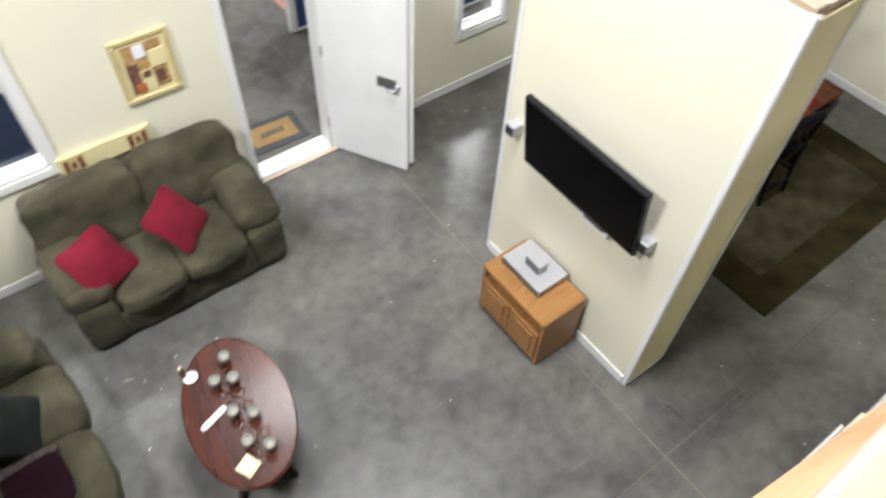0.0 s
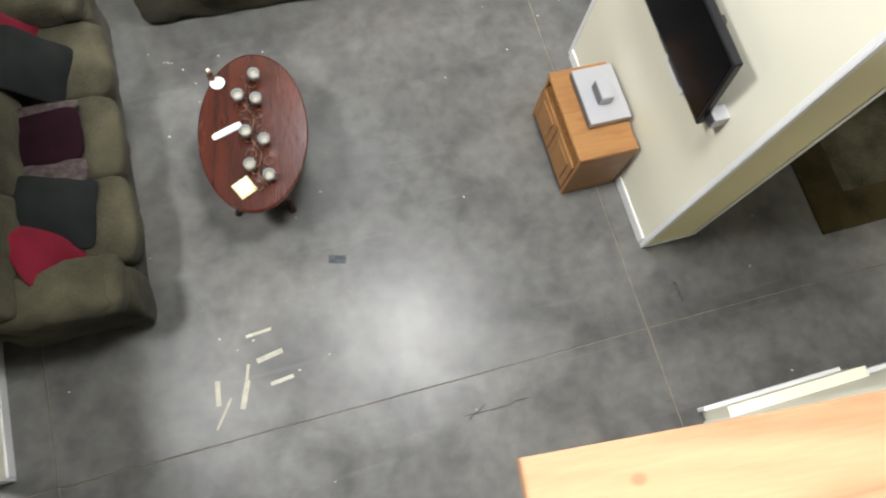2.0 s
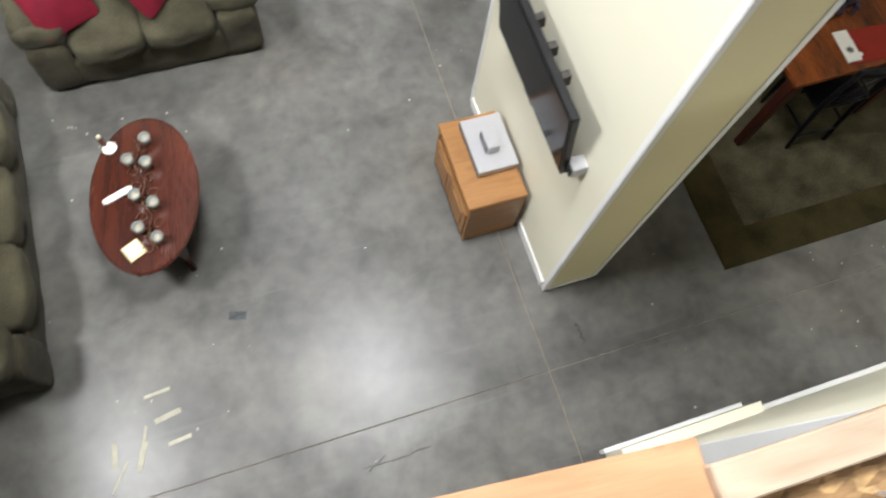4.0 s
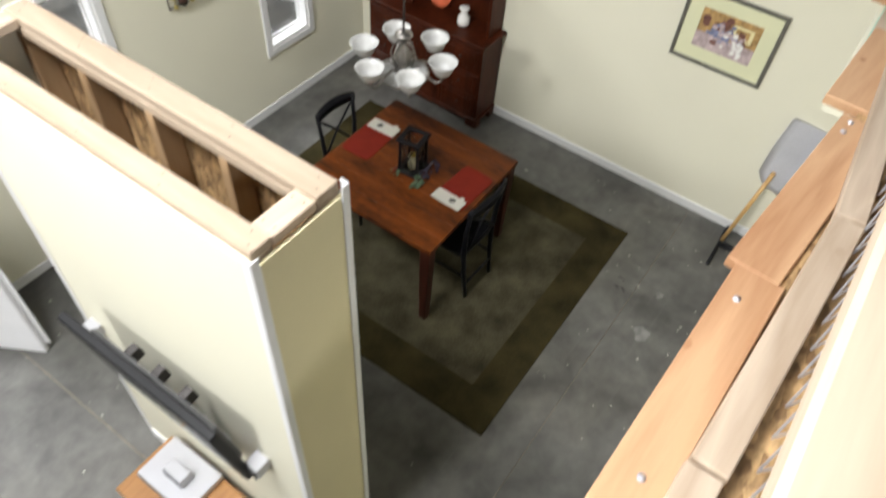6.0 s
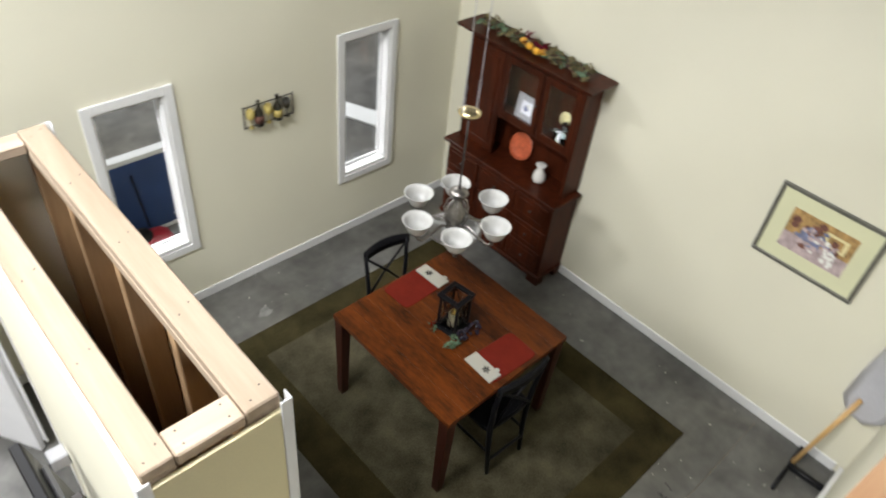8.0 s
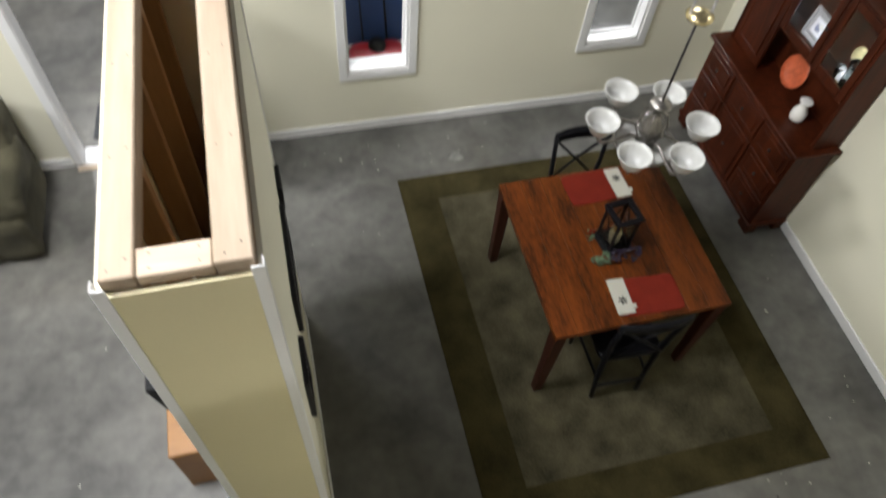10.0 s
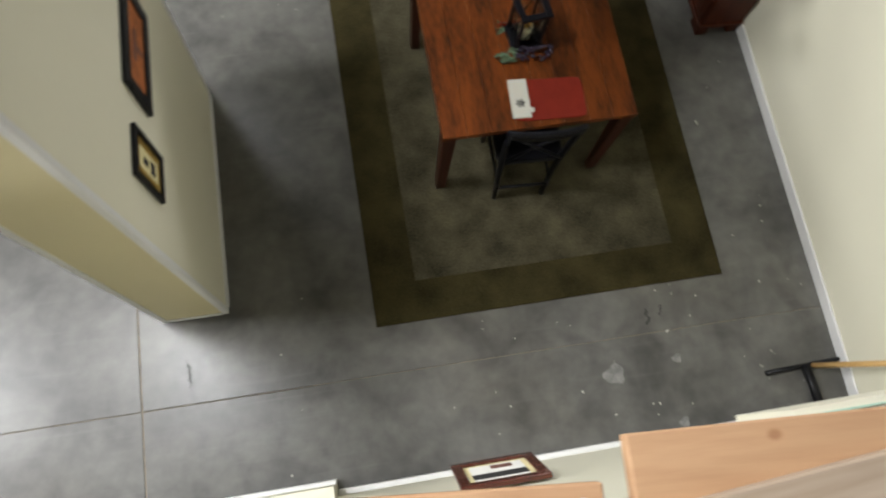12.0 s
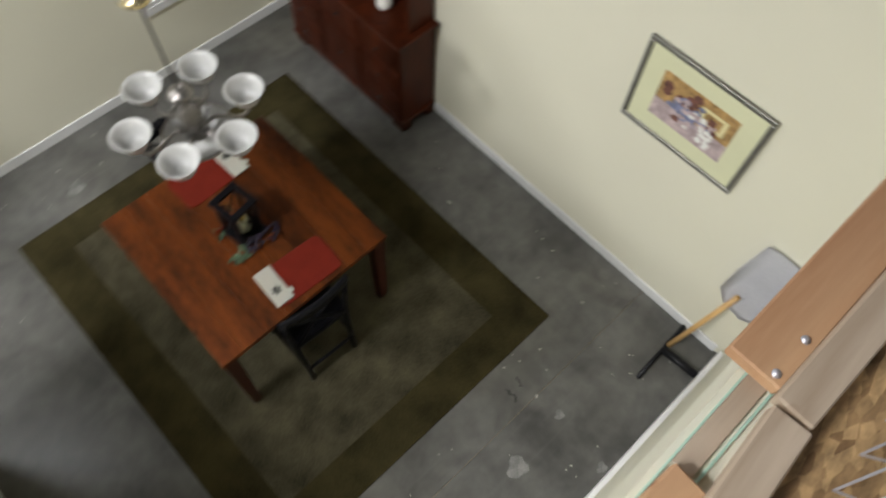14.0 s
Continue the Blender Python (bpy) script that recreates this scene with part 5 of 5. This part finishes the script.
picture("framed_print", "small print in black and gold frame", 0.217, 0.345, 0.028, BLACK, 0.034, GOLD, [(CREAM, 0, 1, 0, 1), (INK, 0.2, 0.8, 0.15, 0.4), (INK, 0.3, 0.6, 0.55, 0.8)], pose(PX1 + 0.001, 1.607, 1.185, 0, 0, 90))
picture("framed_print", "small rust print in narrow black frame", 0.15, 0.15, 0.03, BLACK, 0.004, PRINT_RUST, [(PRINT_RUST, 0, 1, 0, 1), (CREAM, 0.3, 0.7, 0.3, 0.7)], pose(PX1 + 0.001, 2.52, 1.42, 0, 0, 90))
picture("framed_print", "small landscape print in reddish wooden frame", 0.32, 0.33, 0.04, MAHOGANY, 0.02, CREAM, [(WARMWHITE, 0, 1, 0, 1), (INK, 0, 1, 0.55, 0.85), (PRINT_BROWN, 0.2, 0.6, 0.1, 0.3)], pose(4.55, SFACE + 0.075, 1.25, 0, 0, 180) @ pose(0, 0, 0, -12))

# loose brushwork of the bouquet, colour by colour
rnd = random.Random(31)
for i, (mat, n, size) in enumerate(((PRINT_BROWN, 16, 0.030), (PRINT_BLUE, 26, 0.024), (PRINT_LILAC, 26, 0.020), (WARMWHITE, 22, 0.016))):
    bm = bmesh.new()
    for _ in range(n):
        u, v = rnd.gauss(0, 0.30), rnd.gauss(0, 0.28)
        x, z = -0.055 + 0.20 * u + 0.05 * i - 0.10 * v * (i > 1), 0.285 + 0.16 * v - 0.02 * i
        x, z = max(-0.185, min(0.12, x)), max(0.15, min(0.39, z))
        r = lathe([(size * rnd.uniform(0.6, 1.2), 0), (0.001, 0.0006)], 7, m=pose(x, -0.0146 - 0.0007 * i, z, 90) @ Matrix.Diagonal((1, rnd.uniform(0.5, 1), 1, 1)) @ pose(0, 0, 0, 0, 0, rnd.uniform(0, 90)), bm=bm)
    part("brushwork", bm, mat, FLOWERS)

# wine bottle wall art
wr = thing("wine_wall_art", "black iron wall art of wine bottles and glasses", "wall decor", pose(5.065, NORTH - 0.002, 1.365) @ Matrix.Diagonal((0.93, 0.93, 0.95, 1)))
bm = bmesh.new()
for z in (0.01, 0.175):
    tube([(-0.21, -0.02, z), (0.21, -0.02, z)], 0.005, 6, bm)
for x in (-0.21, 0.21):
    tube([(x, -0.02, 0.0), (x, -0.02, 0.185)], 0.005, 6, bm)
for x in (-0.1, 0.1):
    tube([(x, 0, 0.175), (x, -0.02, 0.175)], 0.004, 6, bm)
part("frame", bm, IRON, wr)
for x in (-0.095, 0.065):
    b = part("bottle", lathe([(0.032, 0.012), (0.034, 0.02), (0.034, 0.12), (0.012, 0.155), (0.011, 0.205), (0.014, 0.207), (0.014, 0.217)], 16), BOTTLE, wr, "dark wine bottle", True, pose(x, -0.038, 0))
    part("label", lathe([(0.0348, 0.04), (0.0348, 0.10)], 16), LABEL if x > 0 else PRINT_BROWN, b, "paper label", True)
for x in (-0.165, -0.015, 0.145):
    part("wine_glass", shell([(0.022, 0.012), (0.004, 0.018), (0.004, 0.07), (0.028, 0.095), (0.032, 0.125), (0.026, 0.16)], 0.0025, 16), LABEL if x < 0.1 else BOTTLE, wr, "wine glass shape", True, pose(x, -0.038, 0))

# shovel leaning in the corner
shv = thing("snow_shovel", "pale grey shovel with wooden handle, grip down", "shovel", pose(6.66, 0.44, 0))
part("grip", tube([(-0.245, -0.011, 0.016), (0.235, 0.003, 0.016)], 0.014, 8), BLACK, shv, "black cross grip", True)
part("socket", tube([(-0.0, -0.0, 0.026), (0.012, -0.14, 0.026), (0.02, -0.275, 0.026)], 0.025, 10), BLACK, shv, "black socket", True)
part("shaft", tube([(0.045, -0.01, 0.03), (0.168, -0.095, 0.72)], 0.016, 10), HANDLE, shv, "plain wooden shaft", True)
bm = bmesh.new()
rows = []
for hw, z in [(0.045, -0.05), (0.10, 0.0), (0.145, 0.06), (0.155, 0.28), (0.145, 0.54), (0.13, 0.56)]:
    rows.append([bm.verts.new((hw * u, 0.010 * (1 - u * u) - 0.006, z)) for u in (-1, -0.6, -0.2, 0.2, 0.6, 1)])
for a, b in zip(rows, rows[1:]):
    for k in range(5):
        bm.faces.new((a[k], a[k + 1], b[k + 1], b[k]))
bmesh.ops.solidify(bm, geom=bm.faces[:], thickness=0.006)
part("blade", bm, SHOVELGREY, shv, "pale grey plastic blade", True, pose(0.178, -0.135, 0.61, 0, 0, -90) @ pose(0, 0, 0, -3, 4))

# ---- litter and marks on the floor ----
rnd = random.Random(11)
bm = bmesh.new()
for _ in range(90):
    x, y = rnd.choice([(rnd.uniform(-0.6, 2.9), rnd.uniform(0.35, 3.2)), (rnd.uniform(3.5, 6.8), rnd.uniform(0.22, 1.0)), (rnd.uniform(3.5, 5.6), rnd.uniform(3.7, 4.2)), (rnd.uniform(6.4, 6.85), rnd.uniform(0.2, 2.6)), (rnd.uniform(2.6, 4.1), rnd.uniform(2.9, 4.2))])
    s = rnd.uniform(0.002, 0.0065) * (1.7 if rnd.random() < 0.12 else 1)
    bx(bm, -s, s, -s * rnd.uniform(0.4, 1), s * 0.7, 0, 0.003, 0, pose(x, y, 0, 0, 0, rnd.uniform(0, 180)))
for _ in range(20):
    x, y = rnd.choice([(rnd.gauss(0.55, 0.10), rnd.gauss(2.85, 0.10)), (rnd.gauss(0.38, 0.05), rnd.gauss(3.15, 0.05)), (rnd.gauss(6.12, 0.12), rnd.gauss(1.0, 0.04)), (rnd.gauss(5.8, 0.2), rnd.gauss(0.35, 0.05))])
    s = rnd.uniform(0.002, 0.007)
    bx(bm, -s, s, -s * rnd.uniform(0.4, 1), s * 0.7, 0, 0.003, 0, pose(x, y, 0, 0, 0, rnd.uniform(0, 180)))
lone("floor_litter", bm, CHIP, "pale plaster crumbs scattered on the concrete floor", "debris", kind="stuff")
bm = bmesh.new()
for x0, y0, x1, y1, w in ((0.564, 1.31, 0.71, 1.322, 0.018), (0.598, 1.159, 0.746, 1.186, 0.03), (0.648, 1.016, 0.777, 1.03, 0.022), (0.37, 1.107, 0.354, 0.969, 0.028), (0.53, 1.07, 0.474, 0.921, 0.03), (0.55, 1.156, 0.52, 1.06, 0.016), (0.323, 0.847, 0.426, 0.996, 0.014)):
    d = Vector((x1 - x0, y1 - y0, 0))
    bx(bm, 0, d.length, -w / 2, w / 2, 0, 0.0025, 0.001, pose(x0, y0, 0, 0, 0, math.degrees(math.atan2(d.y, d.x))))
lone("mastic_smears", bm, SCUFF, "dried pale adhesive smears on the concrete floor", "stain", kind="stuff")
rnd = random.Random(23)
for px, py, sz in ((5.516, 0.563, 0.065), (4.66, 3.825, 0.055), (5.91, 0.60, 0.03), (5.865, 0.235, 0.032)):
    bm = lathe([(sz, 0), (sz * 0.9, 0.0012), (0.001, 0.0014)], 18)
    for v in bm.verts:
        a = math.atan2(v.co.y, v.co.x)
        k = 1 + 0.16 * math.sin(3 * a + px) + 0.10 * math.sin(5 * a + py * 3) + 0.06 * math.sin(9 * a)
        v.co.x *= k
        v.co.y *= k * 0.85
    lone("floor_patch", bm, PATCH, "faint pale dried plaster patch on the concrete floor", "stain", pose(px, py, 0, 0, 0, 20))
bm = bmesh.new()
for x0, y0, x1, y1, w in ((1.632, 0.557, 2.041, 0.569, 0.012), (1.66, 0.535, 1.78, 0.60, 0.010), (3.11, 0.86, 3.12, 1.0, 0.02), (5.78, 0.82, 5.80, 0.92, 0.018), (5.87, 0.86, 5.89, 0.93, 0.014)):
    n = 9
    pts = [Vector((x0 + (x1 - x0) * i / n, y0 + (y1 - y0) * i / n, 0)) for i in range(n + 1)]
    side = Vector((y0 - y1, x1 - x0, 0)).normalized()
    row = [(p + side * rnd.uniform(-w, w) * 0.7, w * rnd.uniform(0.2, 0.6) * (0.2 if i in (0, n) else 1)) for i, p in enumerate(pts)]
    up = Vector((0, 0, 0.0012))
    vs = [(bm.verts.new(c - side * h + up), bm.verts.new(c + side * h + up)) for c, h in row]
    for p, q in zip(vs, vs[1:]):
        bm.faces.new((p[0], q[0], q[1], p[1]))
lone("floor_scuffs", bm, SCUFF_DARK, "dark scuffs and scratches on the concrete floor", "stain", kind="stuff")
lone("tape_scrap", box(-0.05, 0.05, -0.025, 0.025, 0, 0.002), RUBBER, "dark scrap of tape on the concrete floor", "debris", pose(1.164, 1.632, 0, 0, 0, -15))
